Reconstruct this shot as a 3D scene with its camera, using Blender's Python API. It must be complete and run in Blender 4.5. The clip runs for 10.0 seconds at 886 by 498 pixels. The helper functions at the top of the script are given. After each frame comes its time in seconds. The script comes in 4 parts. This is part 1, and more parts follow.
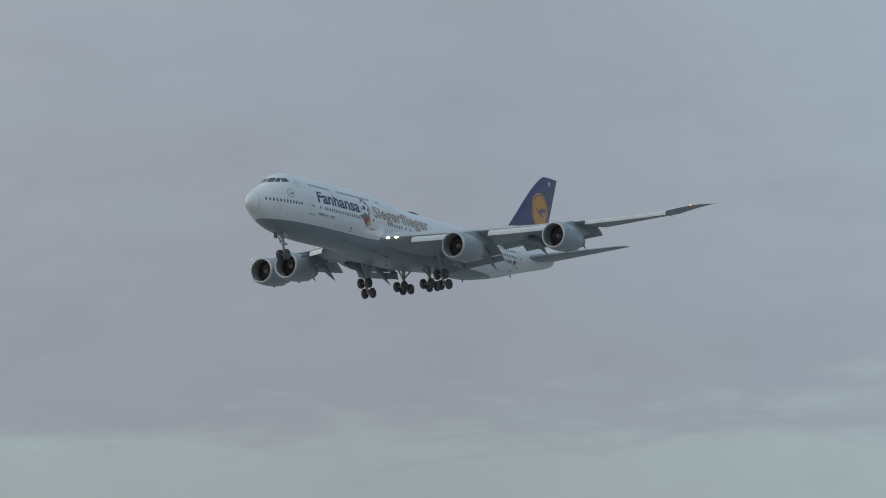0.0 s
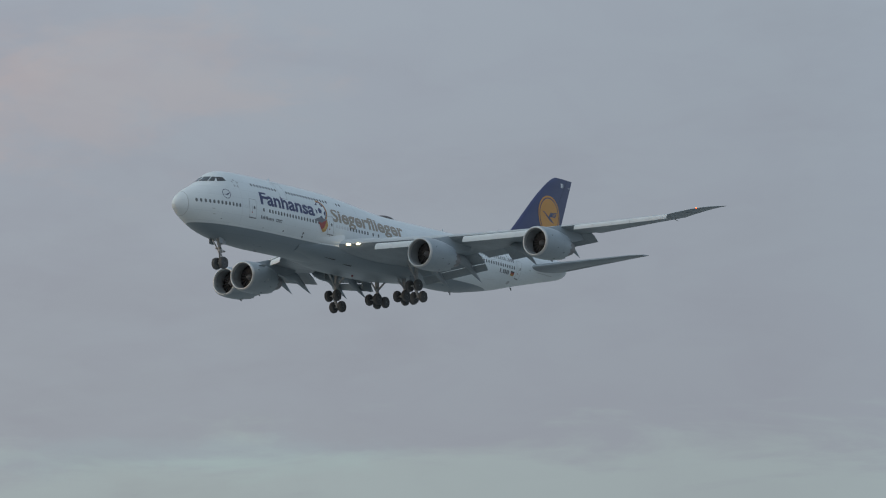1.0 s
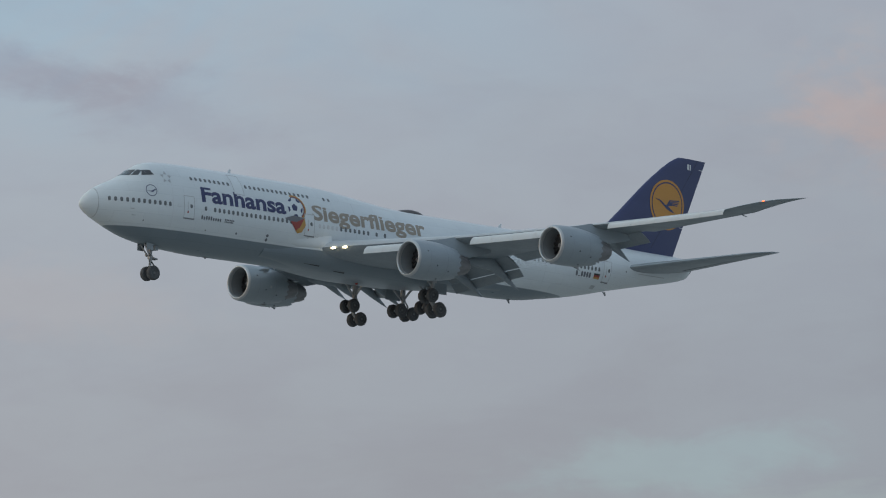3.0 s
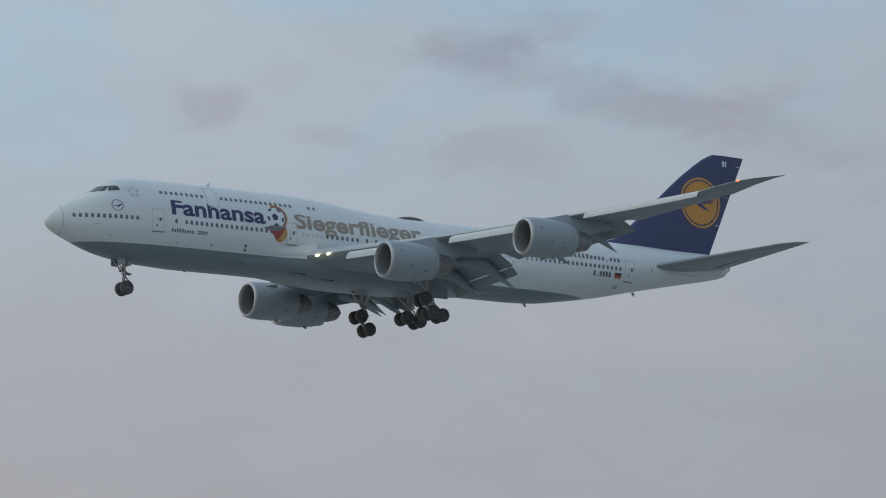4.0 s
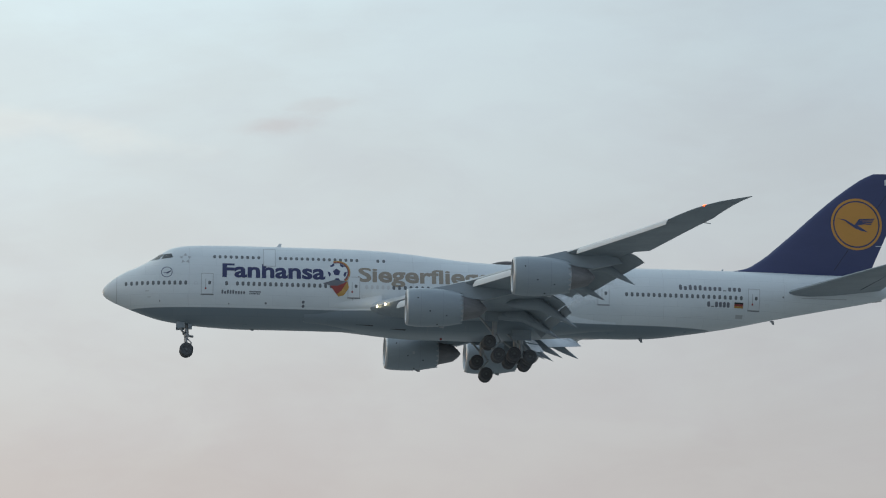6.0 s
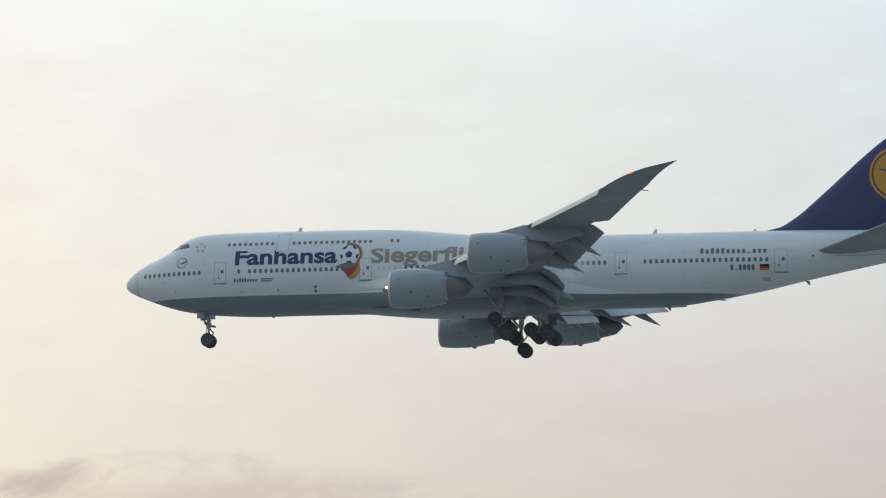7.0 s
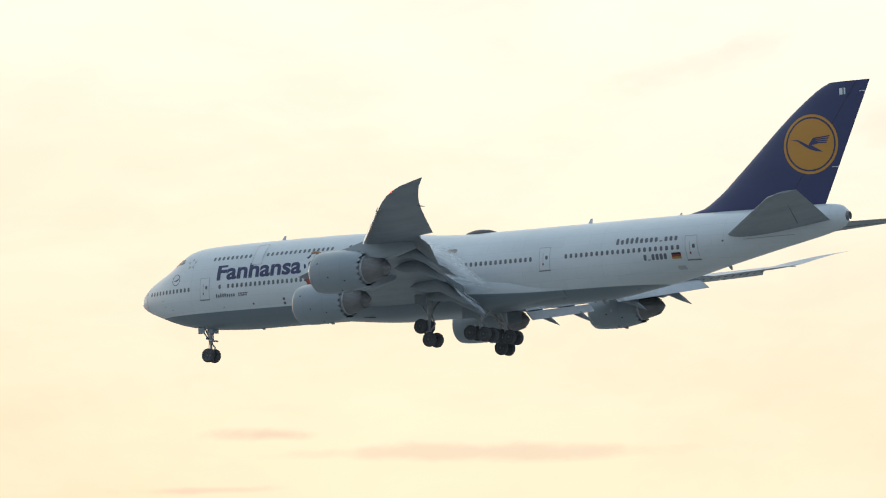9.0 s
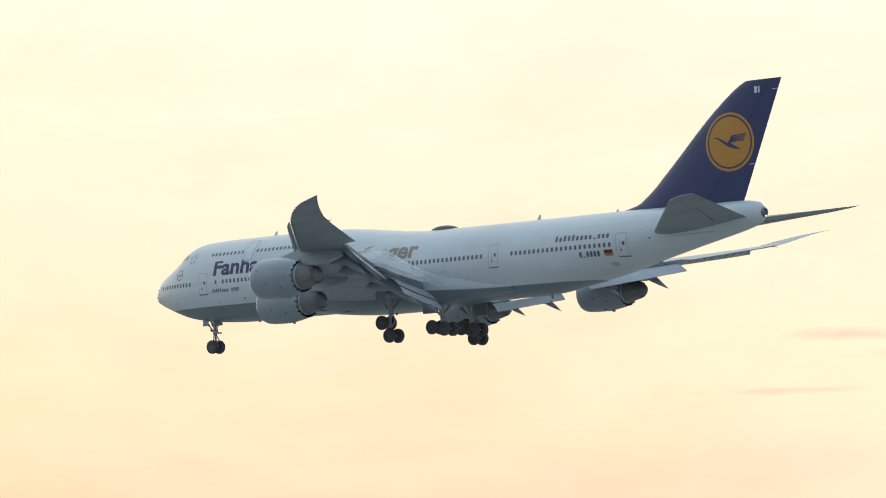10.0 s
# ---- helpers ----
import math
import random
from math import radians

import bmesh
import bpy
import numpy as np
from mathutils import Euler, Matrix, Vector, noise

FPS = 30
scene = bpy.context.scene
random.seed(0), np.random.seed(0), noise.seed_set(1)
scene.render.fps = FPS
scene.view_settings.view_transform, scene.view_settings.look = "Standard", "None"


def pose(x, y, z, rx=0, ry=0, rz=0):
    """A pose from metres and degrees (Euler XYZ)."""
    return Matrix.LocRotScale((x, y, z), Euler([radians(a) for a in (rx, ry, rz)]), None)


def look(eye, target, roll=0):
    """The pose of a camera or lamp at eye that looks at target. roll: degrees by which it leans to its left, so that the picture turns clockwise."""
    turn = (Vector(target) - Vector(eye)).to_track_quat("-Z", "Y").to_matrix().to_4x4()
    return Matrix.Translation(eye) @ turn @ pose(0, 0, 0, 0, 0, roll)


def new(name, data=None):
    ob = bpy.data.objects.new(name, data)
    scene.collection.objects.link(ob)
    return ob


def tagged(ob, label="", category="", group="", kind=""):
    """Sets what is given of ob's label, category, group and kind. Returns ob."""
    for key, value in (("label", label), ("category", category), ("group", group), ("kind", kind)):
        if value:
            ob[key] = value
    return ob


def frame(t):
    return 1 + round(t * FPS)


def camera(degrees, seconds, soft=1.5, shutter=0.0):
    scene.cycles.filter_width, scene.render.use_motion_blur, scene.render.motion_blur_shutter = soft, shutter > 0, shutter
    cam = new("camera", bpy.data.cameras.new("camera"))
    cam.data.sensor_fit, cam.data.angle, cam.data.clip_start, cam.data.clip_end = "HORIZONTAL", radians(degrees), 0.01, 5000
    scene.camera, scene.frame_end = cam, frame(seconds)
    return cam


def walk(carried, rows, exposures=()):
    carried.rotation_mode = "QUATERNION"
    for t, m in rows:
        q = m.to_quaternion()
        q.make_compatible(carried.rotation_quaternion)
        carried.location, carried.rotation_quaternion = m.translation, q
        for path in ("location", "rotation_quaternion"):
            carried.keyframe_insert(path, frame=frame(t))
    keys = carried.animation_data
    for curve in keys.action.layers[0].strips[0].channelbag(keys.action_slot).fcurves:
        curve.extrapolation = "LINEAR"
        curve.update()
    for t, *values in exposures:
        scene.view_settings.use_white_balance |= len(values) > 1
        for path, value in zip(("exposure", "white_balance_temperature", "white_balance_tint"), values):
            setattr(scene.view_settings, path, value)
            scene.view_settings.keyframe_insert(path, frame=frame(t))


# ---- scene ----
cam = camera(12.416, 10.0, soft=1.1)
EYE = (0.0, 0.0, 1.7)
# seconds, then the turn of the camera in degrees
CAM_ROWS = [
    (0.0, 97.787, 1.881, -59.763),
    (0.5, 97.976, 1.412, -57.490),
    (1.0, 98.145, 1.212, -55.319),
    (1.5, 98.439, 1.368, -52.851),
    (2.0, 98.574, 1.414, -49.695),
    (2.5, 98.832, 1.531, -45.881),
    (2.7, 98.944, 1.419, -44.191),
    (3.8, 99.537, 1.836, -34.862),
    (4.0, 99.687, 1.954, -32.874),
    (4.5, 99.893, 1.816, -26.791),
    (5.0, 100.212, 1.627, -20.044),
    (5.2, 100.287, 1.396, -17.156),
    (6.3, 100.410, 0.834, -1.028),
    (6.5, 100.311, 0.889, 1.978),
    (7.0, 99.441, 1.256, 10.345),
    (7.5, 98.550, 1.645, 18.097),
    (8.0, 97.952, 1.913, 24.480),
    (8.5, 97.644, 1.946, 30.207),
    (9.0, 97.248, 1.998, 34.897),
    (9.5, 96.736, 1.978, 39.118),
    (10.0, 96.139, 1.999, 43.124),
]
# seconds, place of the nose reference in metres, bank in degrees
PLANE_ROWS = [
    (0.0, 395.40, 254.38, 71.73, -0.49),
    (0.5, 361.88, 257.56, 69.12, -0.85),
    (1.0, 327.10, 258.63, 66.13, -0.55),
    (1.5, 292.44, 254.79, 63.67, 1.06),
    (2.0, 259.76, 258.48, 61.56, 2.00),
    (2.5, 230.61, 263.73, 60.57, 2.46),
    (2.7, 221.30, 269.05, 60.76, 2.41),
    (3.8, 171.15, 303.13, 63.45, 0.69),
    (4.0, 161.99, 310.60, 64.36, 0.05),
    (4.5, 136.37, 341.06, 67.72, -0.96),
    (5.0, 95.86, 350.11, 67.04, -1.13),
    (5.2, 80.04, 358.12, 67.51, -1.05),
    (6.3, -25.12, 374.06, 65.12, -0.45),
    (6.5, -44.59, 374.90, 64.38, -0.33),
    (7.0, -93.89, 359.17, 59.96, -0.62),
    (7.5, -135.18, 339.43, 55.02, -0.81),
    (8.0, -173.36, 324.72, 51.43, -1.33),
    (8.5, -205.79, 307.05, 47.72, -0.88),
    (9.0, -234.34, 290.41, 44.41, -0.08),
    (9.5, -259.80, 275.72, 41.53, 0.55),
    (10.0, -283.48, 264.73, 39.19, 1.01),
]
walk(cam, [(t, pose(*EYE, rx, ry, rz)) for t, rx, ry, rz in CAM_ROWS],
     exposures=[(0.0, 0.0), (5.0, 0.0), (7.5, 0.12), (9.0, 0.24), (10.0, 0.28)])

# ---- light ----
SUNSET = radians(150)          # bearing of the set sun, from +x towards +y
world = bpy.data.worlds.new("dusk_sky")
scene.world = world
world.use_nodes = True


def node(tree, kind, **kw):
    n = tree.nodes.new(kind)
    for k, v in kw.items():
        if k.startswith("i_"):
            n.inputs[k[2:].replace("_", " ")].default_value = v
        elif k.startswith("n_"):
            n.inputs[int(k[2:])].default_value = v
        elif k == "op":
            n.operation = v
        elif k == "blend":
            n.data_type, n.blend_type = "RGBA", v
    return n


def ramp(tree, stops, interp="EASE"):
    n = tree.nodes.new("ShaderNodeValToRGB")
    n.color_ramp.interpolation = interp
    els = n.color_ramp.elements
    els[0].position, els[0].color = stops[0][0], (*stops[0][1], 1)
    els[1].position, els[1].color = stops[-1][0], (*stops[-1][1], 1)
    for p, c in stops[1:-1]:
        els.new(p).color = (*c, 1)
    return n


def build_world():
    tr = world.node_tree
    tr.nodes.clear()
    ln = tr.links.new
    out = node(tr, "ShaderNodeOutputWorld")
    bg = node(tr, "ShaderNodeBackground")
    ln(bg.outputs[0], out.inputs[0])
    co = node(tr, "ShaderNodeTexCoord")
    way = co.outputs["Generated"]
    sep = node(tr, "ShaderNodeSeparateXYZ")
    ln(way, sep.inputs[0])
    # clear sky behind the clouds
    sky = node(tr, "ShaderNodeTexSky")
    sky.sky_type, sky.sun_disc = "NISHITA", False
    sky.sun_elevation, sky.sun_rotation = radians(3.0), radians(90) - SUNSET
    skyc = node(tr, "ShaderNodeVectorMath", op="SCALE")
    skyc.inputs["Scale"].default_value = 0.10
    ln(sky.outputs[0], skyc.inputs[0])
    # closeness to the sunset bearing
    dot = node(tr, "ShaderNodeVectorMath", op="DOT_PRODUCT")
    dot.inputs[1].default_value = (math.cos(SUNSET), math.sin(SUNSET), 0)
    ln(way, dot.inputs[0])
    near = node(tr, "ShaderNodeMapRange", n_1=-1.0, n_2=1.0)
    ln(dot.outputs["Value"], near.inputs[0])
    glow = ramp(tr, SKY_ROUND, "LINEAR")
    ln(near.outputs[0], glow.inputs[0])
    # warmer and pinker towards the horizon on the sunset side
    hgt = node(tr, "ShaderNodeMapRange", n_1=0.075, n_2=0.245)
    ln(sep.outputs[2], hgt.inputs[0])
    low = ramp(tr, SKY_LOW, "LINEAR")
    ln(near.outputs[0], low.inputs[0])
    band = node(tr, "ShaderNodeMix", blend="MIX")
    ln(hgt.outputs[0], band.inputs[0])
    ln(low.outputs[0], band.inputs[6])
    ln(glow.outputs[0], band.inputs[7])
    def mth(op, a, b, clamp=False):
        n = node(tr, "ShaderNodeMath", op=op)
        n.use_clamp = clamp
        for k, v in enumerate((a, b)):
            if isinstance(v, (int, float)):
                n.inputs[k].default_value = v
            else:
                ln(v, n.inputs[k])
        return n.outputs[0]

    def soft_step(v, a, b):
        n = node(tr, "ShaderNodeMapRange", n_1=a, n_2=b)
        n.interpolation_type = "SMOOTHSTEP"
        ln(v, n.inputs[0])
        return n.outputs[0]

    def cloud(scale, flat, detail=6.0, distort=0.4, shift=0.0):
        mp = node(tr, "ShaderNodeMapping")
        mp.inputs["Scale"].default_value = (1.0, 1.0, flat)
        mp.inputs["Location"].default_value = (shift, 0, 0)
        ln(way, mp.inputs[0])
        n = node(tr, "ShaderNodeTexNoise", i_Scale=scale, i_Detail=detail, i_Roughness=0.58, i_Distortion=distort)
        ln(mp.outputs[0], n.inputs["Vector"])
        return n.outputs[0]

    def tint(mask, below, color, blend="MULTIPLY"):
        n = node(tr, "ShaderNodeMix", blend=blend)
        ln(mask, n.inputs[0])
        ln(below, n.inputs[6])
        if isinstance(color, tuple):
            n.inputs[7].default_value = (*color, 1)
        else:
            ln(color, n.inputs[7])
        return n.outputs[2]
    up, side_on = sep.outputs[2], near.outputs[0]
    # soft grey cloud banks
    shade = ramp(tr, SKY_CLOUD, "LINEAR")
    ln(side_on, shade.inputs[0])
    banks = soft_step(mth("ADD", cloud(7.0, 3.0), mth("MULTIPLY", cloud(21.0, 2.6, shift=3.0), 0.45)), 0.62, 0.90)
    col = tint(banks, band.outputs[2], shade.outputs[0])
    # fine mottling of the cloud sheet
    mottle = soft_step(cloud(34.0, 2.4, 7.0, 0.5, 5.1), 0.42, 0.62)
    col = tint(mottle, col, (0.985, 0.978, 0.985))
    away = mth("SUBTRACT", 1.0, soft_step(side_on, 0.53, 0.68))
    # blue gaps high up
    gaps = mth("MULTIPLY", soft_step(cloud(9.0, 2.2, 6.0, 0.5, 1.7), 0.36, 0.60), mth("MULTIPLY", soft_step(up, 0.165, 0.215), mth("MULTIPLY", away, soft_step(side_on, 0.34, 0.46))))
    col = tint(gaps, col, (0.88, 1.05, 1.12))
    # paler band low down, away from the glow
    low_edge = mth("ADD", up, mth("MULTIPLY", cloud(16.0, 5.0, 6.0, 0.4, 4.4), 0.07))
    pale = mth("MULTIPLY", mth("SUBTRACT", 1.0, soft_step(low_edge, 0.118, 0.136)), mth("SUBTRACT", 1.0, soft_step(side_on, 0.30, 0.42)))
    col = tint(pale, col, (1.13, 1.22, 1.11))
    # single clouds: bearing and height of the middle, half length, half height, slope, strength, tint
    bearing = mth("MULTIPLY", mth("ARCTAN2", sep.outputs[1], sep.outputs[0]), 180 / math.pi)
    height = mth("MULTIPLY", mth("ARCSINE", up, 0.0), 180 / math.pi)
    rag = mth("SUBTRACT", mth("ADD", mth("MULTIPLY", cloud(26.0, 2.2, 7.0, 0.5, 2.3), 0.75), mth("MULTIPLY", cloud(90.0, 2.0, 5.0, 0.4, 6.6), 0.25)), 0.5)
    sway = mth("MULTIPLY", mth("SUBTRACT", cloud(15.0, 2.0, 4.0, 0.2, 9.4), 0.5), 1.6)

    def patch(below, az, el, long, tall, slope, strength, color):
        c, d = math.cos(radians(slope)), math.sin(radians(slope))
        u = mth("MULTIPLY", mth("SUBTRACT", az, bearing), math.cos(radians(el)))
        v = mth("ADD", mth("SUBTRACT", height, el), mth("MULTIPLY", sway, min(tall, 0.5)))
        along = mth("MULTIPLY", mth("ADD", mth("MULTIPLY", u, c), mth("MULTIPLY", v, d)), 1 / long)
        across = mth("MULTIPLY", mth("SUBTRACT", mth("MULTIPLY", v, c), mth("MULTIPLY", u, d)), 1 / tall)
        far = mth("SQRT", mth("ADD", mth("MULTIPLY", along, along), mth("MULTIPLY", across, across)), 0.0)
        body = mth("SUBTRACT", 1.0, soft_step(mth("SUBTRACT", far, mth("MULTIPLY", rag, 3.8)), 0.15, 1.25))
        return tint(mth("MULTIPLY", body, strength), below, color)
    PINK, PALE, MAUVE = (1.18, 1.02, 0.94), (1.05, 1.20, 1.15), (0.78, 0.72, 0.78)
    GREY = (0.90, 0.84, 0.86)
    ROSE, WISP = (0.93, 0.84, 0.83), (1.10, 1.05, 1.01)
    col = patch(col, 41.97, 10.73, 1.35, 0.67, -35, 0.85, PINK)
    col = patch(col, 40.07, 10.57, 3.33, 1.35, 0, 0.65, PINK)
    col = patch(col, 40.52, 10.76, 0.87, 0.56, 0, 0.35, PINK)
    col = patch(col, 45.21, 6.02, 2.06, 0.48, 0, 0.80, PALE)
    col = patch(col, 38.45, 5.28, 3.97, 0.32, 0, 0.40, PALE)
    col = patch(col, 54.55, 11.91, 2.38, 0.48, -14, 0.85, GREY)
    col = patch(col, 52.32, 11.17, 2.06, 0.56, -16, 0.60, GREY)
    col = patch(col, 60.16, 11.69, 0.99, 0.36, -1, 0.85, GREY)
    col = patch(col, 56.40, 12.58, 0.87, 0.38, -1, 0.70, GREY)
    col = patch(col, 55.00, 12.84, 0.60, 0.24, -1, 0.60, GREY)
    col = patch(col, 58.39, 11.31, 0.63, 0.22, -1, 0.60, GREY)
    col = patch(col, 56.21, 11.02, 1.35, 0.48, -1, 0.75, GREY)
    col = patch(col, 59.01, 12.14, 0.56, 0.32, -1, 0.40, GREY)
    col = patch(col, 54.14, 8.40, 2.54, 0.71, -1, 0.35, PINK)
    col = patch(col, 73.74, 11.99, 1.59, 0.29, 8, 0.85, GREY)
    col = patch(col, 70.77, 12.23, 1.19, 0.19, 3, 0.80, GREY)
    col = patch(col, 75.56, 11.24, 1.03, 0.44, 0, 0.75, GREY)
    col = patch(col, 74.24, 11.07, 0.87, 0.19, 0, 0.60, GREY)
    col = patch(col, 73.36, 12.88, 0.49, 0.16, 0, 0.60, GREY)
    col = patch(col, 71.41, 12.98, 0.63, 0.19, 0, 0.60, GREY)
    col = patch(col, 74.40, 7.94, 3.33, 0.71, 0, 0.40, PINK)
    col = patch(col, 86.87, 12.21, 0.71, 0.17, 1, 0.80, ROSE)
    col = patch(col, 90.03, 12.15, 2.86, 0.24, -6, 0.70, WISP)
    col = patch(col, 86.13, 12.47, 0.48, 0.11, 1, 0.40, ROSE)
    col = patch(col, 108.11, 6.18, 4.13, 0.27, 4, 0.80, MAUVE)
    col = patch(col, 104.13, 6.01, 3.33, 0.49, 0, 0.75, MAUVE)
    col = patch(col, 110.34, 6.43, 0.99, 0.19, 0, 0.80, MAUVE)
    col = patch(col, 108.44, 5.71, 1.59, 0.19, 0, 0.60, MAUVE)
    col = patch(col, 110.83, 5.77, 3.33, 0.48, 0, 0.35, ROSE)
    col = patch(col, 121.03, 9.71, 1.35, 0.27, 14, 0.50, ROSE)
    col = patch(col, 117.85, 8.76, 1.19, 0.38, -1, 0.55, ROSE)
    col = patch(col, 122.82, 9.09, 0.95, 0.48, 20, 0.50, WISP)
    col = patch(col, 116.16, 5.06, 0.87, 0.13, -1, 0.75, MAUVE)
    col = patch(col, 124.6, 4.37, 3.2, 0.11, -1, 0.60, MAUVE)
    col = patch(col, 127.18, 4.71, 0.87, 0.10, -1, 0.75, MAUVE)
    col = patch(col, 128.09, 3.97, 1.35, 0.06, 0, 0.60, MAUVE)
    # rosy haze at the foot of the glow
    rosy = mth("MULTIPLY", soft_step(side_on, 0.94, 0.975), mth("SUBTRACT", 1.0, soft_step(mth("ADD", up, mth("MULTIPLY", cloud(6.0, 9.0, 6.0, 0.3, 2.9), 0.05)), 0.070, 0.098)))
    col = tint(rosy, col, (0.98, 0.86, 0.90))
    # overcast brightens towards the zenith
    lift = node(tr, "ShaderNodeMapRange", n_1=0.25, n_2=1.0, n_3=1.0, n_4=ZENITH_GAIN)
    ln(up, lift.inputs[0])
    blue = node(tr, "ShaderNodeMix", blend="MULTIPLY")
    high = node(tr, "ShaderNodeMapRange", n_1=0.25, n_2=0.8)
    ln(up, high.inputs[0])
    ln(high.outputs[0], blue.inputs[0])
    ln(col, blue.inputs[6])
    blue.inputs[7].default_value = (*ZENITH_TINT, 1)
    gain = node(tr, "ShaderNodeVectorMath", op="SCALE")
    ln(blue.outputs[2], gain.inputs[0])
    ln(lift.outputs[0], gain.inputs["Scale"])
    tot = node(tr, "ShaderNodeMix", blend="MIX")
    tot.inputs[0].default_value = 0.9
    ln(skyc.outputs[0], tot.inputs[6])
    ln(gain.outputs[0], tot.inputs[7])
    ln(tot.outputs[2], bg.inputs[0])
    bg.inputs[1].default_value = 1.05


ZENITH_GAIN = 1.18
ZENITH_TINT = (0.92, 1.0, 1.06)
# colours of the overcast by bearing, from away from the sunset to the sunset itself
SKY_ROUND = [(0.0, (0.42, 0.54, 0.68)), (0.18, (0.38, 0.47, 0.57)), (0.25, (0.335, 0.39, 0.455)), (0.36, (0.39, 0.43, 0.50)), (0.525, (0.455, 0.535, 0.61)), (0.585, (0.53, 0.585, 0.635)), (0.66, (0.56, 0.67, 0.73)),
             (0.765, (0.785, 0.94, 0.98)), (0.87, (1.0, 0.99, 0.94)), (0.953, (1.0, 0.965, 0.86)), (1.0, (1.05, 0.955, 0.80))]
SKY_LOW = [(0.0, (0.36, 0.44, 0.54)), (0.18, (0.32, 0.38, 0.45)), (0.25, (0.275, 0.30, 0.355)), (0.36, (0.31, 0.34, 0.385)), (0.525, (0.385, 0.385, 0.42)), (0.585, (0.45, 0.405, 0.405)), (0.66, (0.50, 0.445, 0.425)),
           (0.765, (0.56, 0.455, 0.42)), (0.82, (0.655, 0.57, 0.50)), (0.87, (0.85, 0.765, 0.585)), (0.953, (0.93, 0.79, 0.58)), (1.0, (0.94, 0.62, 0.465))]
SKY_CLOUD = [(0.0, (0.95, 0.94, 0.95)), (0.5, (0.95, 0.93, 0.93)), (0.66, (0.95, 0.93, 0.93)), (0.78, (0.965, 0.94, 0.93)), (1.0, (0.97, 0.94, 0.91))]
build_world()
sun = new("sun", bpy.data.lights.new("sun", "SUN"))
sun.data.energy, sun.data.angle, sun.data.color = 0.25, radians(12), (1.0, 0.80, 0.58)
sun.matrix_world = look((0, 0, 0), (-math.cos(SUNSET), -math.sin(SUNSET), -math.tan(radians(6))))


# ---- materials ----
def paint(name, color, rough=0.35, metal=0.0, dirt=0.12, scale=0.6, emit=None, bump=0.0, streak=(0.25, 1, 1)):
    """Painted or bare surface with streaks along the airflow and fine grime."""
    m = bpy.data.materials.new(name)
    m.use_nodes = True
    tr = m.node_tree
    b = tr.nodes["Principled BSDF"]
    b.inputs["Roughness"].default_value = rough
    b.inputs["Metallic"].default_value = metal
    co = node(tr, "ShaderNodeTexCoord")
    mp = node(tr, "ShaderNodeMapping")
    mp.inputs["Scale"].default_value = streak
    tr.links.new(co.outputs["Object"], mp.inputs[0])
    big = node(tr, "ShaderNodeTexNoise", i_Scale=scale, i_Detail=5.0, i_Roughness=0.6)
    fine = node(tr, "ShaderNodeTexNoise", i_Scale=scale * 9, i_Detail=4.0, i_Roughness=0.6)
    tr.links.new(mp.outputs[0], big.inputs["Vector"])
    tr.links.new(mp.outputs[0], fine.inputs["Vector"])
    mixv = node(tr, "ShaderNodeMath", op="MULTIPLY_ADD", n_1=0.5)
    tr.links.new(fine.outputs[0], mixv.inputs[0])
    tr.links.new(big.outputs[0], mixv.inputs[2])
    rg = node(tr, "ShaderNodeMapRange", n_1=0.45, n_2=1.05)
    tr.links.new(mixv.outputs[0], rg.inputs[0])
    col = node(tr, "ShaderNodeMix", blend="MIX")
    col.inputs[6].default_value = (*color, 1)
    col.inputs[7].default_value = (*[c * (1 - dirt) for c in color], 1)
    tr.links.new(rg.outputs[0], col.inputs[0])
    tr.links.new(col.outputs[2], b.inputs["Base Color"])
    rr = node(tr, "ShaderNodeMapRange", n_1=0.4, n_2=1.1, n_3=rough * 0.85, n_4=min(1, rough * 1.25))
    tr.links.new(mixv.outputs[0], rr.inputs[0])
    tr.links.new(rr.outputs[0], b.inputs["Roughness"])
    if bump:
        bm = node(tr, "ShaderNodeBump", i_Strength=bump, i_Distance=0.02)
        tr.links.new(fine.outputs[0], bm.inputs["Height"])
        tr.links.new(bm.outputs[0], b.inputs["Normal"])
    if emit:
        b.inputs["Emission Color"].default_value = (*emit[0], 1)
        b.inputs["Emission Strength"].default_value = emit[1]
    return m


def skin_joints(m, axis, width, height, gap):
    """Faint joints and small tone steps of riveted skin panels, along the body and one cross axis."""
    tr = m.node_tree
    b = tr.nodes["Principled BSDF"]
    src = b.inputs["Base Color"].links[0].from_socket
    co = node(tr, "ShaderNodeTexCoord")
    sep = node(tr, "ShaderNodeSeparateXYZ")
    tr.links.new(co.outputs["Object"], sep.inputs[0])
    flat = node(tr, "ShaderNodeCombineXYZ")
    tr.links.new(sep.outputs[0], flat.inputs[0])
    tr.links.new(sep.outputs[axis], flat.inputs[1])
    br = node(tr, "ShaderNodeTexBrick")
    for key, v in (("Scale", 1.0), ("Brick Width", width), ("Row Height", height), ("Mortar Size", gap), ("Color1", (1, 1, 1, 1)),
                   ("Color2", (0.95, 0.955, 0.96, 1)), ("Mortar", (0.84, 0.85, 0.86, 1))):
        br.inputs[key].default_value = v
    tr.links.new(flat.outputs[0], br.inputs["Vector"])
    pan = node(tr, "ShaderNodeMix", blend="MULTIPLY")
    pan.inputs[0].default_value = 1.0
    tr.links.new(src, pan.inputs[6])
    tr.links.new(br.outputs["Color"], pan.inputs[7])
    tr.links.new(pan.outputs[2], b.inputs["Base Color"])


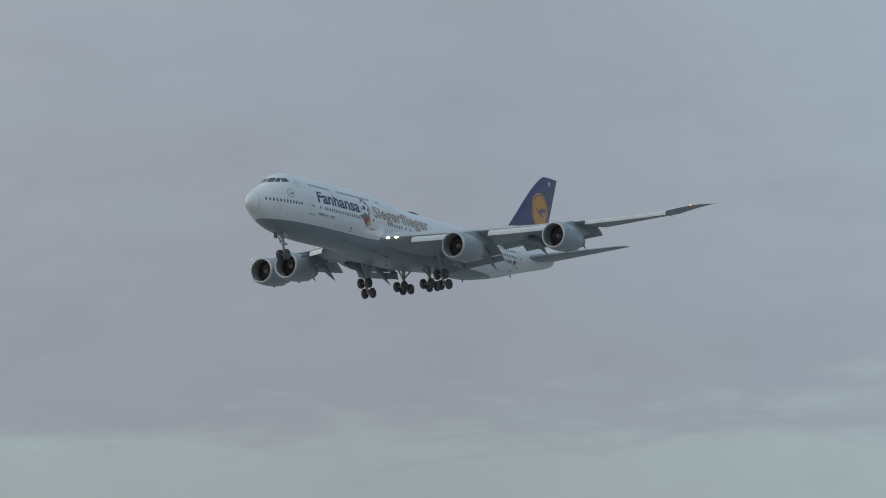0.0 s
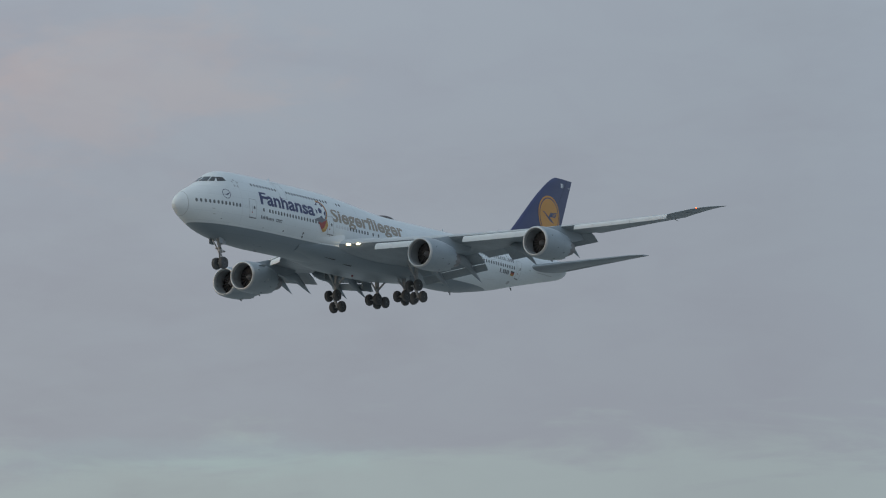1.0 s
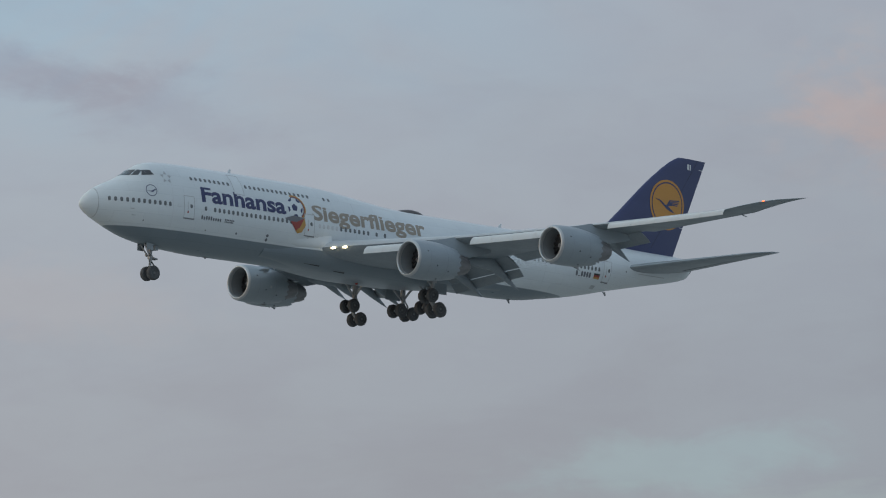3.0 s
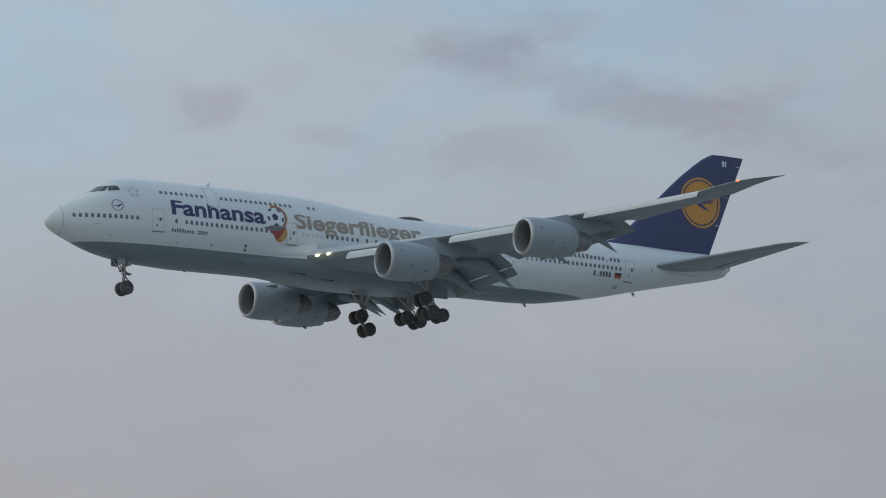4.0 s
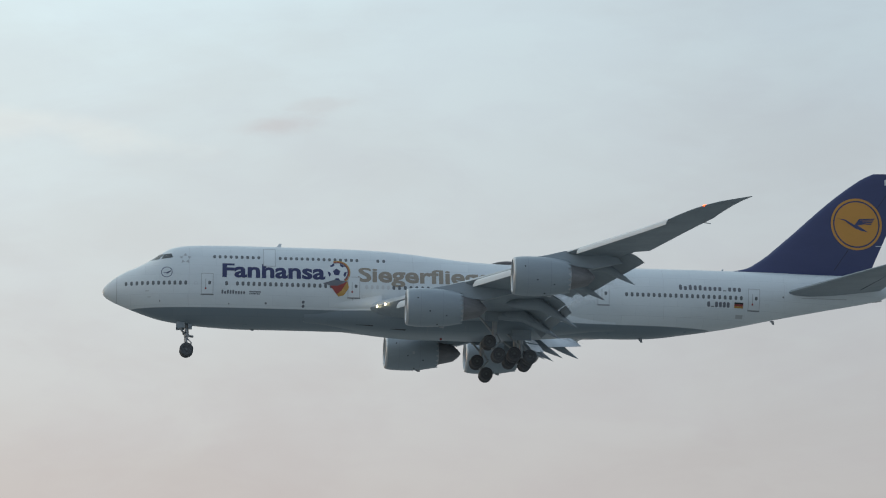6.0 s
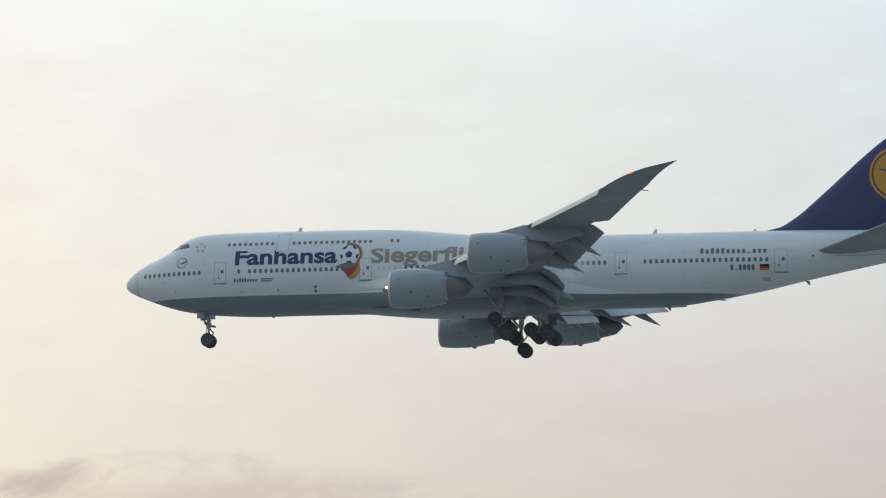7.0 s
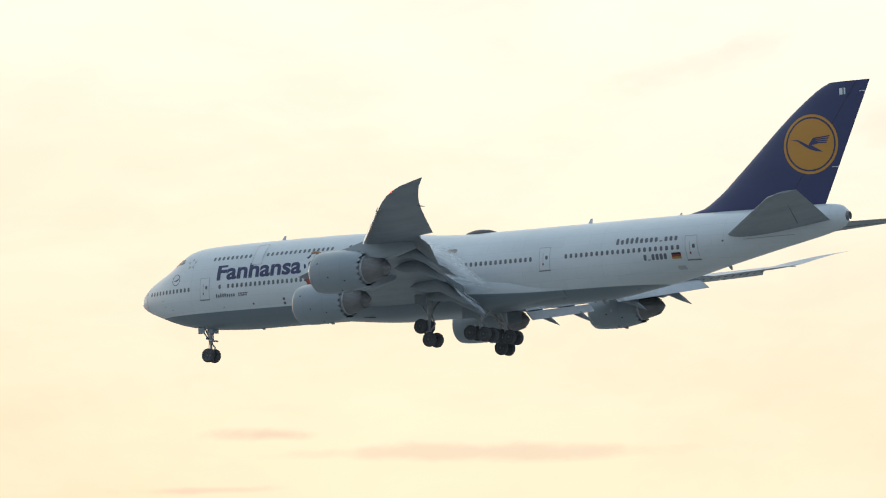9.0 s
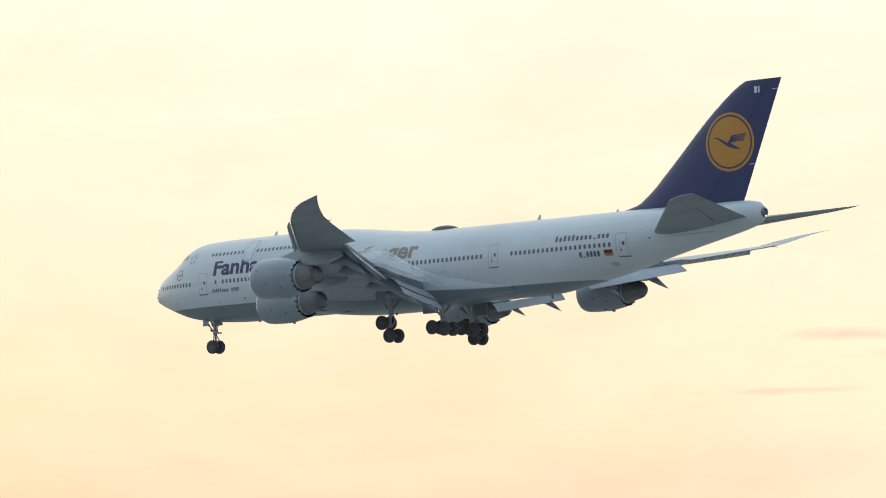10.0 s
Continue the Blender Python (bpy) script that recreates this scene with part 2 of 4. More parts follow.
def two_tone(name, top, low):
    """White paint above a waterline, grey below it; the line drops aft of the wing."""
    m = paint(name, top, 0.30, dirt=0.10)
    tr = m.node_tree
    col = next(n for n in tr.nodes if n.type == "MIX")
    b = tr.nodes["Principled BSDF"]
    co = node(tr, "ShaderNodeTexCoord")
    sep = node(tr, "ShaderNodeSeparateXYZ")
    tr.links.new(co.outputs["Object"], sep.inputs[0])
    drop = node(tr, "ShaderNodeMapRange", n_1=26.0, n_2=46.0, n_3=-1.16, n_4=-1.72)
    drop.interpolation_type = "SMOOTHSTEP"
    tr.links.new(sep.outputs[0], drop.inputs[0])
    dif = node(tr, "ShaderNodeMath", op="SUBTRACT")
    tr.links.new(drop.outputs[0], dif.inputs[0])
    tr.links.new(sep.outputs[2], dif.inputs[1])
    step = node(tr, "ShaderNodeMapRange", n_1=-0.015, n_2=0.015)
    tr.links.new(dif.outputs[0], step.inputs[0])
    fin = node(tr, "ShaderNodeMix", blend="MIX")
    tr.links.new(step.outputs[0], fin.inputs[0])
    tr.links.new(col.outputs[2], fin.inputs[6])
    fin.inputs[7].default_value = (*low, 1)
    tr.links.new(fin.outputs[2], b.inputs["Base Color"])
    skin_joints(m, 2, 2.6, 0.92, 0.012)
    return m


WHITE = paint("white_gloss_paint", (0.67, 0.71, 0.73), 0.30, dirt=0.12)
SKIN = two_tone("fuselage_paint", (0.66, 0.70, 0.72), (0.185, 0.225, 0.255))
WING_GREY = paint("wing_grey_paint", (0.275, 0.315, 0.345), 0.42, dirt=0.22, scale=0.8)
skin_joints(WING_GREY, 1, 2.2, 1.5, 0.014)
# lighter copy of the wing grey: sky sheen on upper faces, put into colour
WING_SKYLIT = paint("wing_grey_skylit", (0.50, 0.53, 0.555), 0.38, dirt=0.15)
SLAT = paint("slat_light_paint", (0.70, 0.72, 0.73), 0.34, dirt=0.12)
NACELLE = paint("nacelle_grey_paint", (0.29, 0.335, 0.37), 0.33, dirt=0.15)
LIP = paint("bare_lip_metal", (0.46, 0.475, 0.49), 0.36, 0.6, dirt=0.08)
DARKMETAL = paint("exhaust_metal", (0.26, 0.26, 0.26), 0.5, 0.5, dirt=0.3)
FANBLADE = paint("fan_blade_black", (0.05, 0.05, 0.055), 0.45, 0.3, dirt=0.3)
STEEL = paint("gear_grey_paint", (0.38, 0.39, 0.40), 0.5, 0.2, dirt=0.3, scale=3)
TYRE = paint("tyre_rubber", (0.095, 0.099, 0.105), 0.88, dirt=0.3, scale=6)
HUB = paint("wheel_hub_metal", (0.17, 0.175, 0.18), 0.5, 0.3, dirt=0.3, scale=6)
BLUE = paint("fin_blue_paint", (0.042, 0.052, 0.140), 0.34, dirt=0.15)
GOLD = paint("emblem_gold_paint", (0.56, 0.26, 0.045), 0.38, dirt=0.08)
TEXTBLUE = paint("lettering_dark_blue", (0.028, 0.034, 0.11), 0.35, dirt=0.05)
TEXTGOLD = paint("lettering_bronze", (0.30, 0.255, 0.205), 0.4, dirt=0.1)
TEXTGREY = paint("lettering_grey", (0.14, 0.145, 0.165), 0.4, dirt=0.1)
GLASS = paint("dark_window_glass", (0.16, 0.168, 0.178), 0.18, dirt=0.25)
COCKPIT = paint("cockpit_glass", (0.055, 0.06, 0.066), 0.10, dirt=0.2)
BLACK = paint("black_paint", (0.02, 0.02, 0.02), 0.45, dirt=0.2)
LINEGREY = paint("panel_line_grey", (0.42, 0.435, 0.45), 0.5, dirt=0.1)
SEAM = paint("skin_seam_grey", (0.56, 0.58, 0.60), 0.5, dirt=0.1)
COWLSEAM = paint("cowl_seam_grey", (0.24, 0.27, 0.30), 0.4, dirt=0.1)
RIBBONRED = paint("ribbon_dull_red", (0.30, 0.05, 0.04), 0.4, dirt=0.1)
RIBBONGOLD = paint("ribbon_ochre", (0.44, 0.25, 0.06), 0.4, dirt=0.1)
COWL = paint("core_cowl_metal", (0.27, 0.265, 0.272), 0.46, 0.35, dirt=0.45)
BAYDARK = paint("wheel_bay_dark", (0.07, 0.072, 0.075), 0.7, dirt=0.3)
LAMP = paint("landing_lamp_glow", (1, 1, 1), 0.2, emit=((1.0, 0.80, 0.45), 6.0))
NAVRED = paint("navigation_lamp_glow", (1, 0.2, 0.05), 0.2, emit=((1.0, 0.075, 0.012), 6.0))
NAVGREEN = paint("navigation_lamp_green", (0.1, 0.8, 0.3), 0.2, emit=((0.1, 1.0, 0.4), 1.0))
TAILLAMP = paint("tail_lamp_glow", (1, 1, 1), 0.2, emit=((1.0, 0.95, 0.85), 2.5))


def grass_material():
    m = paint("dry_grass", (0.37, 0.365, 0.345), 0.9, dirt=0.4, scale=0.05, bump=0.4, streak=(1, 1, 1))
    return m


# ---- mesh helpers ----
def mesh_of(name, verts, faces, mats, smooth=True, slots=None):
    me = bpy.data.meshes.new(name)
    me.from_pydata([tuple(v) for v in verts], [], faces)
    for mt in mats:
        me.materials.append(mt)
    if smooth:
        me.polygons.foreach_set("use_smooth", [True] * len(me.polygons))
    if slots:
        me.polygons.foreach_set("material_index", slots)
    me.update()
    return me


def fix_normals(me):
    bm = bmesh.new()
    bm.from_mesh(me)
    bmesh.ops.recalc_face_normals(bm, faces=bm.faces)
    bm.to_mesh(me)
    bm.free()
    return me


def child(name, me, parent, label="", m=None):
    ob = new(name, me)
    ob.parent = parent
    if m is not None:
        ob.matrix_basis = m
    return tagged(ob, label) if label else ob


def sharp(me, deg=35):
    me.set_sharp_from_angle(angle=radians(deg))
    return me


def interp(table, x, col):
    """Smooth cubic through a table of stations."""
    xs = [r[0] for r in table]
    ys = [r[col] for r in table]
    if x <= xs[0]:
        return ys[0]
    if x >= xs[-1]:
        return ys[-1]
    i = max(k for k in range(len(xs) - 1) if xs[k] <= x)
    d = [(ys[k + 1] - ys[k]) / (xs[k + 1] - xs[k]) for k in range(len(xs) - 1)]

    def slope(k):
        if k == 0 or k == len(xs) - 1:
            return d[0] if k == 0 else d[-1]
        if d[k - 1] * d[k] <= 0:
            return 0.0
        return 2 * d[k - 1] * d[k] / (d[k - 1] + d[k])
    h = xs[i + 1] - xs[i]
    u = (x - xs[i]) / h
    return ((2 * u**3 - 3 * u**2 + 1) * ys[i] + (u**3 - 2 * u**2 + u) * h * slope(i)
            + (-2 * u**3 + 3 * u**2) * ys[i + 1] + (u**3 - u**2) * h * slope(i + 1))


def loft(rings, closed=True, cap0=True, cap1=True):
    """Rings of equal length to vertices and quads."""
    n = len(rings[0])
    verts = [v for r in rings for v in r]
    faces = []
    for i in range(len(rings) - 1):
        for j in range(n if closed else n - 1):
            a, b = i * n + j, i * n + (j + 1) % n
            faces.append((a, b, b + n, a + n))
    if cap0:
        faces.append(tuple(range(n - 1, -1, -1)))
    if cap1:
        k = (len(rings) - 1) * n
        faces.append(tuple(range(k, k + n)))
    return verts, faces


def lathe(profile, n=40, axis="x"):
    """Turn (along, radius) pairs round an axis."""
    rings = []
    for a, r in profile:
        ring = []
        for k in range(n):
            t = 2 * math.pi * k / n
            c, s = r * math.cos(t), r * math.sin(t)
            ring.append({"x": (a, c, s), "y": (c, a, s), "z": (c, s, a)}[axis])
        rings.append(ring)
    return loft(rings, cap0=profile[0][1] > 0.001, cap1=profile[-1][1] > 0.001)


def tube(p, q, r0, r1=None, n=12):
    """A round bar from p to q."""
    p, q = Vector(p), Vector(q)
    r1 = r0 if r1 is None else r1
    w = (q - p).normalized()
    u = w.orthogonal().normalized()
    v = w.cross(u)
    rings = [[tuple(c + r * (math.cos(2 * math.pi * k / n) * u + math.sin(2 * math.pi * k / n) * v)) for k in range(n)]
             for c, r in ((p, r0), (q, r1))]
    return loft(rings)


def block(x0, x1, y0, y1, z0, z1, bev=0.02):
    bm = bmesh.new()
    bmesh.ops.create_cube(bm, size=1.0, matrix=Matrix.Translation(((x0 + x1) / 2, (y0 + y1) / 2, (z0 + z1) / 2))
                          @ Matrix.Diagonal((x1 - x0, y1 - y0, z1 - z0, 1)))
    bmesh.ops.bevel(bm, geom=bm.edges[:], offset=bev, segments=2, affect="EDGES")
    vs = [tuple(v.co) for v in bm.verts]
    bm.verts.index_update()
    fs = [tuple(v.index for v in f.verts) for f in bm.faces]
    bm.free()
    return vs, fs


def joined(pieces):
    verts, faces = [], []
    for vs, fs in pieces:
        k = len(verts)
        verts += list(vs)
        faces += [tuple(i + k for i in f) for f in fs]
    return verts, faces


def solid(name, geo, mat, parent, label="", deg=35, m=None):
    me = sharp(fix_normals(mesh_of(name, *geo, [mat])), deg)
    return child(name, me, parent, label, m)


# ---- ground ----
def build_ground():
    n, rad = 96, 4600.0
    verts, faces = [(0, 0, 0)], []
    rings = [20, 60, 150, 350, 800, 1800, 3200, rad]
    for r in rings:
        for k in range(n):
            a = 2 * math.pi * k / n
            x, y = r * math.cos(a), r * math.sin(a)
            verts.append((x, y, 0.25 * noise.noise((x * 0.01, y * 0.01, 0))))
    for k in range(n):
        faces.append((0, 1 + k, 1 + (k + 1) % n))
    for i in range(len(rings) - 1):
        for k in range(n):
            a, b = 1 + i * n + k, 1 + i * n + (k + 1) % n
            faces.append((a, a + n, b + n, b))
    g = new("ground", fix_normals(mesh_of("ground", verts, faces, [grass_material()])))
    tagged(g, "flat pale open ground under the approach path", "ground", kind="structure")


build_ground()

# ---- airliner: main lines, metres aft of the nose, to starboard, above the main door sill ----
# station, crown, keel, half width, height of greatest width
HULL = [(0.0, 0.53, 0.41, 0.06, 0.47), (0.12, 0.82, 0.12, 0.25, 0.48), (0.5, 1.28, -0.21, 0.56, 0.50), (1.0, 1.70, -0.48, 0.87, 0.53),
        (2.0, 2.31, -0.90, 1.38, 0.60), (3.5, 3.02, -1.46, 2.02, 0.64), (4.7, 3.73, -1.84, 2.41, 0.67), (5.5, 4.30, -2.04, 2.60, 0.69),
        (6.4, 4.74, -2.20, 2.78, 0.70), (7.6, 4.98, -2.37, 2.95, 0.70), (9.5, 5.08, -2.54, 3.11, 0.70), (13.0, 5.12, -2.68, 3.24, 0.70),
        (18.0, 5.12, -2.66, 3.25, 0.70), (23.0, 5.08, -2.66, 3.25, 0.70), (25.5, 5.0, -2.66, 3.25, 0.70), (28.0, 4.82, -2.66, 3.25, 0.70),
        (31.0, 4.50, -2.66, 3.25, 0.70), (34.0, 4.20, -2.66, 3.25, 0.70), (37.0, 4.07, -2.66, 3.25, 0.70), (48.0, 4.05, -2.66, 3.25, 0.70), (51.0, 4.05, -2.55, 3.24, 0.72),
        (54.5, 4.05, -2.08, 3.16, 0.85), (58.7, 4.04, -1.36, 2.90, 1.15), (62.5, 4.02, -0.52, 2.48, 1.55), (67.7, 3.92, 0.55, 1.80, 2.10),
        (71.5, 3.90, 1.30, 1.32, 2.55), (72.6, 3.86, 1.56, 1.12, 2.70), (73.4, 3.70, 1.82, 0.88, 2.76), (73.95, 3.25, 2.28, 0.45, 2.78)]


def hull(x):
    return tuple(interp(HULL, x, k) for k in (1, 2, 3, 4))


def side(x, z):
    """Half width of the hull at a station and height."""
    top, low, w, zm = hull(x)
    h = (top - zm) if z >= zm else (zm - low)
    u = (z - zm) / h
    return w * math.sqrt(max(0.0, 1 - u * u))


def skin_point(x, z, s, off=0.0):
    y = side(x, z)
    e = 0.02
    gx = (side(x + e, z) - side(x - e, z)) / (2 * e)
    gz = (side(x, z + e) - side(x, z - e)) / (2 * e)
    nrm = Vector((-gx, 1.0, -gz)).normalized()
    return Vector((x, s * (y + off * nrm.y), z)) + Vector((off * nrm.x, 0, off * nrm.z)), Vector((nrm.x, s * nrm.y, nrm.z))


def build_fuselage(parent):
    xs = [0.0, 0.04, 0.12, 0.25, 0.4] + [0.6 + 0.25 * k for k in range(36)] + [9.6 + 0.8 * k for k in range(53)]
    xs += [52.2 + 0.6 * k for k in range(36)] + [73.5, 73.65, 73.8, 73.95]
    rings = []
    n = 72
    for x in xs:
        top, low, w, zm = hull(x)
        ring = []
        for k in range(n):
            t = 2 * math.pi * k / n
            c, s = math.sin(t), math.cos(t)
            ring.append((x, w * c, zm + (top - zm if s > 0 else zm - low) * s))
        rings.append(ring)
    me = sharp(fix_normals(mesh_of("fuselage", *loft(rings), [SKIN])), 50)
    return child("fuselage", me, parent, "white fuselage with a stretched upper deck and grey belly")


# outline (along, up) pieces laid on the hull's side
def decal_mesh(name, polys, mat, s=-1, off=0.012, cut=0.3, mapper=None):
    bm = bmesh.new()
    for poly in polys:
        vs = [bm.verts.new((a, 0, b)) for a, b in poly]
        bm.faces.new(vs)
    finish_decal(bm, s, off, cut, mapper)
    me = bpy.data.meshes.new(name)
    bm.to_mesh(me)
    bm.free()
    me.materials.append(mat)
    return me


def finish_decal(bm, s, off, cut, mapper=None):
    lo = [min(v.co[i] for v in bm.verts) for i in (0, 2)]
    hi = [max(v.co[i] for v in bm.verts) for i in (0, 2)]
    for i, ax in ((0, (1, 0, 0)), (1, (0, 0, 1))):
        step = cut * (2.5 if i == 0 else 1)
        k = math.floor(lo[i] / step) + 1
        while k * step < hi[i]:
            co = [0, 0, 0]
            co[0 if i == 0 else 2] = k * step
            bmesh.ops.bisect_plane(bm, geom=bm.verts[:] + bm.edges[:] + bm.faces[:], plane_co=co, plane_no=ax)
            k += 1
    bmesh.ops.triangulate(bm, faces=bm.faces[:])
    for v in bm.verts:
        v.co = mapper(v.co.x, v.co.z, off) if mapper else skin_point(v.co.x, v.co.z, s, off)[0]
    for f in bm.faces:
        f.smooth = True
    bm.normal_update()
    tot = sum(f.normal.y * f.calc_area() for f in bm.faces)
    if tot * s < 0:
        bmesh.ops.reverse_faces(bm, faces=bm.faces[:])


def rect(x0, x1, z0, z1, r=0.0, n=4):
    if r <= 0:
        return [(x0, z0), (x1, z0), (x1, z1), (x0, z1)]
    out = []
    for cx, cz, a in ((x1 - r, z0 + r, -90), (x1 - r, z1 - r, 0), (x0 + r, z1 - r, 90), (x0 + r, z0 + r, 180)):
        for k in range(n + 1):
            t = radians(a + 90 * k / n)
            out.append((cx + r * math.cos(t), cz + r * math.sin(t)))
    return out


def disc(cx, cz, r, n=28, a0=0, a1=360):
    return [(cx + r * math.cos(radians(a0 + (a1 - a0) * k / n)), cz + r * math.sin(radians(a0 + (a1 - a0) * k / n))) for k in range(n)]


def arc_band(cx, cz, r0, r1, a0, a1, n=24):
    """A curved band cut into quads."""
    out = []
    for k in range(n):
        t, u = radians(a0 + (a1 - a0) * k / n), radians(a0 + (a1 - a0) * (k + 1) / n)
        out.append([(cx + r0 * math.cos(t), cz + r0 * math.sin(t)), (cx + r1 * math.cos(t), cz + r1 * math.sin(t)),
                    (cx + r1 * math.cos(u), cz + r1 * math.sin(u)), (cx + r0 * math.cos(u), cz + r0 * math.sin(u))])
    return out


def outline(x0, x1, z0, z1, w=0.05):
    return [rect(x0, x1, z1 - w, z1), rect(x0, x1, z0, z0 + w), rect(x0, x0 + w, z0 + w, z1 - w), rect(x1 - w, x1, z0 + w, z1 - w)]


TALL = 1.12


def word(body, x0, z0, cap, length, mat, parent, name, label, s=-1):
    """A word in the built-in font, wrapped on the hull, with its length set."""
    cu = bpy.data.curves.new(name, "FONT")
    cu.body, cu.size, cu.offset, cu.resolution_u = body, 1.0, 0.03, 4
    ob = bpy.data.objects.new(name, cu)
    scene.collection.objects.link(ob)
    dg = bpy.context.evaluated_depsgraph_get()
    me = bpy.data.meshes.new_from_object(ob.evaluated_get(dg))
    bpy.data.objects.remove(ob)
    bpy.data.curves.remove(cu)
    bm = bmesh.new()
    bm.from_mesh(me)
    bpy.data.meshes.remove(me)
    x_lo, x_hi = min(v.co.x for v in bm.verts), max(v.co.x for v in bm.verts)
    first = [v.co.y for v in bm.verts if v.co.x < x_lo + 0.55]
    kz = cap / (max(first) - min(first))
    base, mid = min(first), min(first) + 0.70 * (max(first) - min(first))

    def lifted(h):
        """Small letters stand three quarters as tall as the capitals."""
        if h <= base:
            return (h - base) * kz
        return (h - base) * kz * TALL if h < mid else cap * 0.70 * TALL + (h - mid) * kz * (1 - 0.70 * TALL) / 0.30
    for v in bm.verts:
        v.co = ((v.co.x - x_lo) / (x_hi - x_lo) * length + x0, 0, z0 + lifted(v.co.y))
    finish_decal(bm, s, 0.012, 0.2)
    out = bpy.data.meshes.new(name)
    bm.to_mesh(out)
    bm.free()
    out.materials.append(mat)
    return child(name, out, parent, label)


def bars(heights, x0, z0, length, gap, mat, parent, name, label="", s=-1):
    """Plain bars that stand for lettering: one for each character, given its height."""
    w = length / len(heights)
    polys = [rect(x0 + k * w, x0 + (k + 1) * w - gap, z0, z0 + h, min(0.12, 0.25 * h)) for k, h in enumerate(heights) if h > 0]
    return child(name, decal_mesh(name, polys, mat, s), parent, label)


def window_row(xs, z, pane, parent, name="cabin_window"):
    for x in xs:
        for s in (-1, 1):
            p, nrm = skin_point(x, z, s, 0.004)
            ax = Vector((1, 0, 0))
            ax = (ax - nrm * ax.dot(nrm)).normalized()
            up = nrm.cross(ax) if nrm.cross(ax).z > 0 else -nrm.cross(ax)
            m = Matrix((ax, up, nrm)).transposed().to_4x4()
            m.translation = p
            child(name, pane, parent, m=m)


def span(a, b, step=0.508):
    n = round((b - a) / step)
    return [a + (b - a) * k / n for k in range(n + 1)]


def build_windows(fus):
    poly = rect(-0.132, 0.132, -0.2, 0.2, 0.11, 3)
    n = len(poly)
    verts = [(a, b, 0.0) for a, b in poly] + [(a * 0.86, b * 0.9, 0.014) for a, b in poly]
    faces = [(k, (k + 1) % n, n + (k + 1) % n, n + k) for k in range(n)] + [tuple(range(n, 2 * n))]
    pane = mesh_of("cabin_window", verts, faces, [GLASS], False)
    main = span(2.15, 7.6) + [11.35] + span(12.35, 21.5) + span(26.8, 30.0) + [31.0, 32.0] + span(36.2, 44.9) + span(48.5, 59.35)
    window_row(main, 1.02, pane, fus)
    plug = mesh_of("window_plug", verts, faces, [SEAM], False)
    window_row([24.3, 24.8, 25.3, 25.8, 26.3], 1.02, plug, fus, "window_plug")
    upper = span(10.22, 14.3) + span(16.28, 23.4) + [25.35, 25.9]
    window_row(upper, 3.64, pane, fus)


def build_doors(fus):
    for s in (-1, 1):
        for x0, x1, z0, z1 in ((9.04, 10.12, 0, 1.93), (22.55, 23.65, 0, 1.93), (45.8, 46.87, 0, 1.93), (60.03, 61.12, 0, 1.93),
                               (14.75, 15.85, 2.78, 4.62)):
            d = child("cabin_door", decal_mesh("cabin_door", [rect(x0, x1, z0, z1, 0.12)], WHITE, s, 0.018), fus)
            child("door_seam", decal_mesh("door_seam", outline(x0 - 0.02, x1 + 0.02, z0 - 0.02, z1 + 0.02, 0.055), LINEGREY, s, 0.026), d)
            if z0 < 1:
                child("door_pane", decal_mesh("door_pane", [rect(x0 + 0.62, x0 + 0.88, 0.88, 1.22, 0.1)], GLASS, s, 0.03), d)
                child("door_handle", decal_mesh("door_handle", [rect(x0 + 0.36, x0 + 0.42, 0.62, 1.42)], LINEGREY, s, 0.03), d)
                child("door_sill", decal_mesh("door_sill", [rect(x0 - 0.05, x1 + 0.05, -0.09, -0.02)], TEXTGREY, s, 0.03), d)
                child("door_mark", decal_mesh("door_mark", [rect(x0 + 0.33, x0 + 0.47, 0.42, 0.6)], RIBBONRED, s, 0.03), d)


def build_cockpit(fus):
    def at(y, z, off):
        lo, hi = 0.3, 9.0
        for _ in range(40):
            mid = (lo + hi) / 2
            lo, hi = (lo, mid) if side(mid, z) >= abs(y) and hull(mid)[0] > z else (mid, hi)
        return Vector((hi - off, y, z))
    for s in (-1, 1):
        front = [(0.07, 3.42), (0.95, 3.40), (0.86, 3.98), (0.07, 4.02)]
        mid = [(1.02, 3.40), (1.47, 3.42), (1.28, 3.94), (0.94, 3.98)]
        for pts in (front, mid):
            bm = bmesh.new()
            n = 5
            grid = []
            for i in range(n + 1):
                for j in range(n + 1):
                    u, v = i / n, j / n
                    y = (pts[0][0] * (1 - u) + pts[1][0] * u) * (1 - v) + (pts[3][0] * (1 - u) + pts[2][0] * u) * v
                    z = (pts[0][1] * (1 - u) + pts[1][1] * u) * (1 - v) + (pts[3][1] * (1 - u) + pts[2][1] * u) * v
                    grid.append(bm.verts.new(at(s * y, z, 0.03)))
            for i in range(n):
                for j in range(n):
                    bm.faces.new((grid[i * (n + 1) + j], grid[(i + 1) * (n + 1) + j], grid[(i + 1) * (n + 1) + j + 1], grid[i * (n + 1) + j + 1]))
            me = bpy.data.meshes.new("cockpit_window")
            bm.to_mesh(me)
            bm.free()
            me.materials.append(COCKPIT)
            child("cockpit_window", fix_normals(me), fus, "dark cockpit window")
        me = decal_mesh("cockpit_window", [[(5.36, 3.42), (6.42, 3.54), (6.26, 3.97), (5.62, 3.94)]], COCKPIT, s, 0.02)
        child("cockpit_window", me, fus, "dark cockpit window")


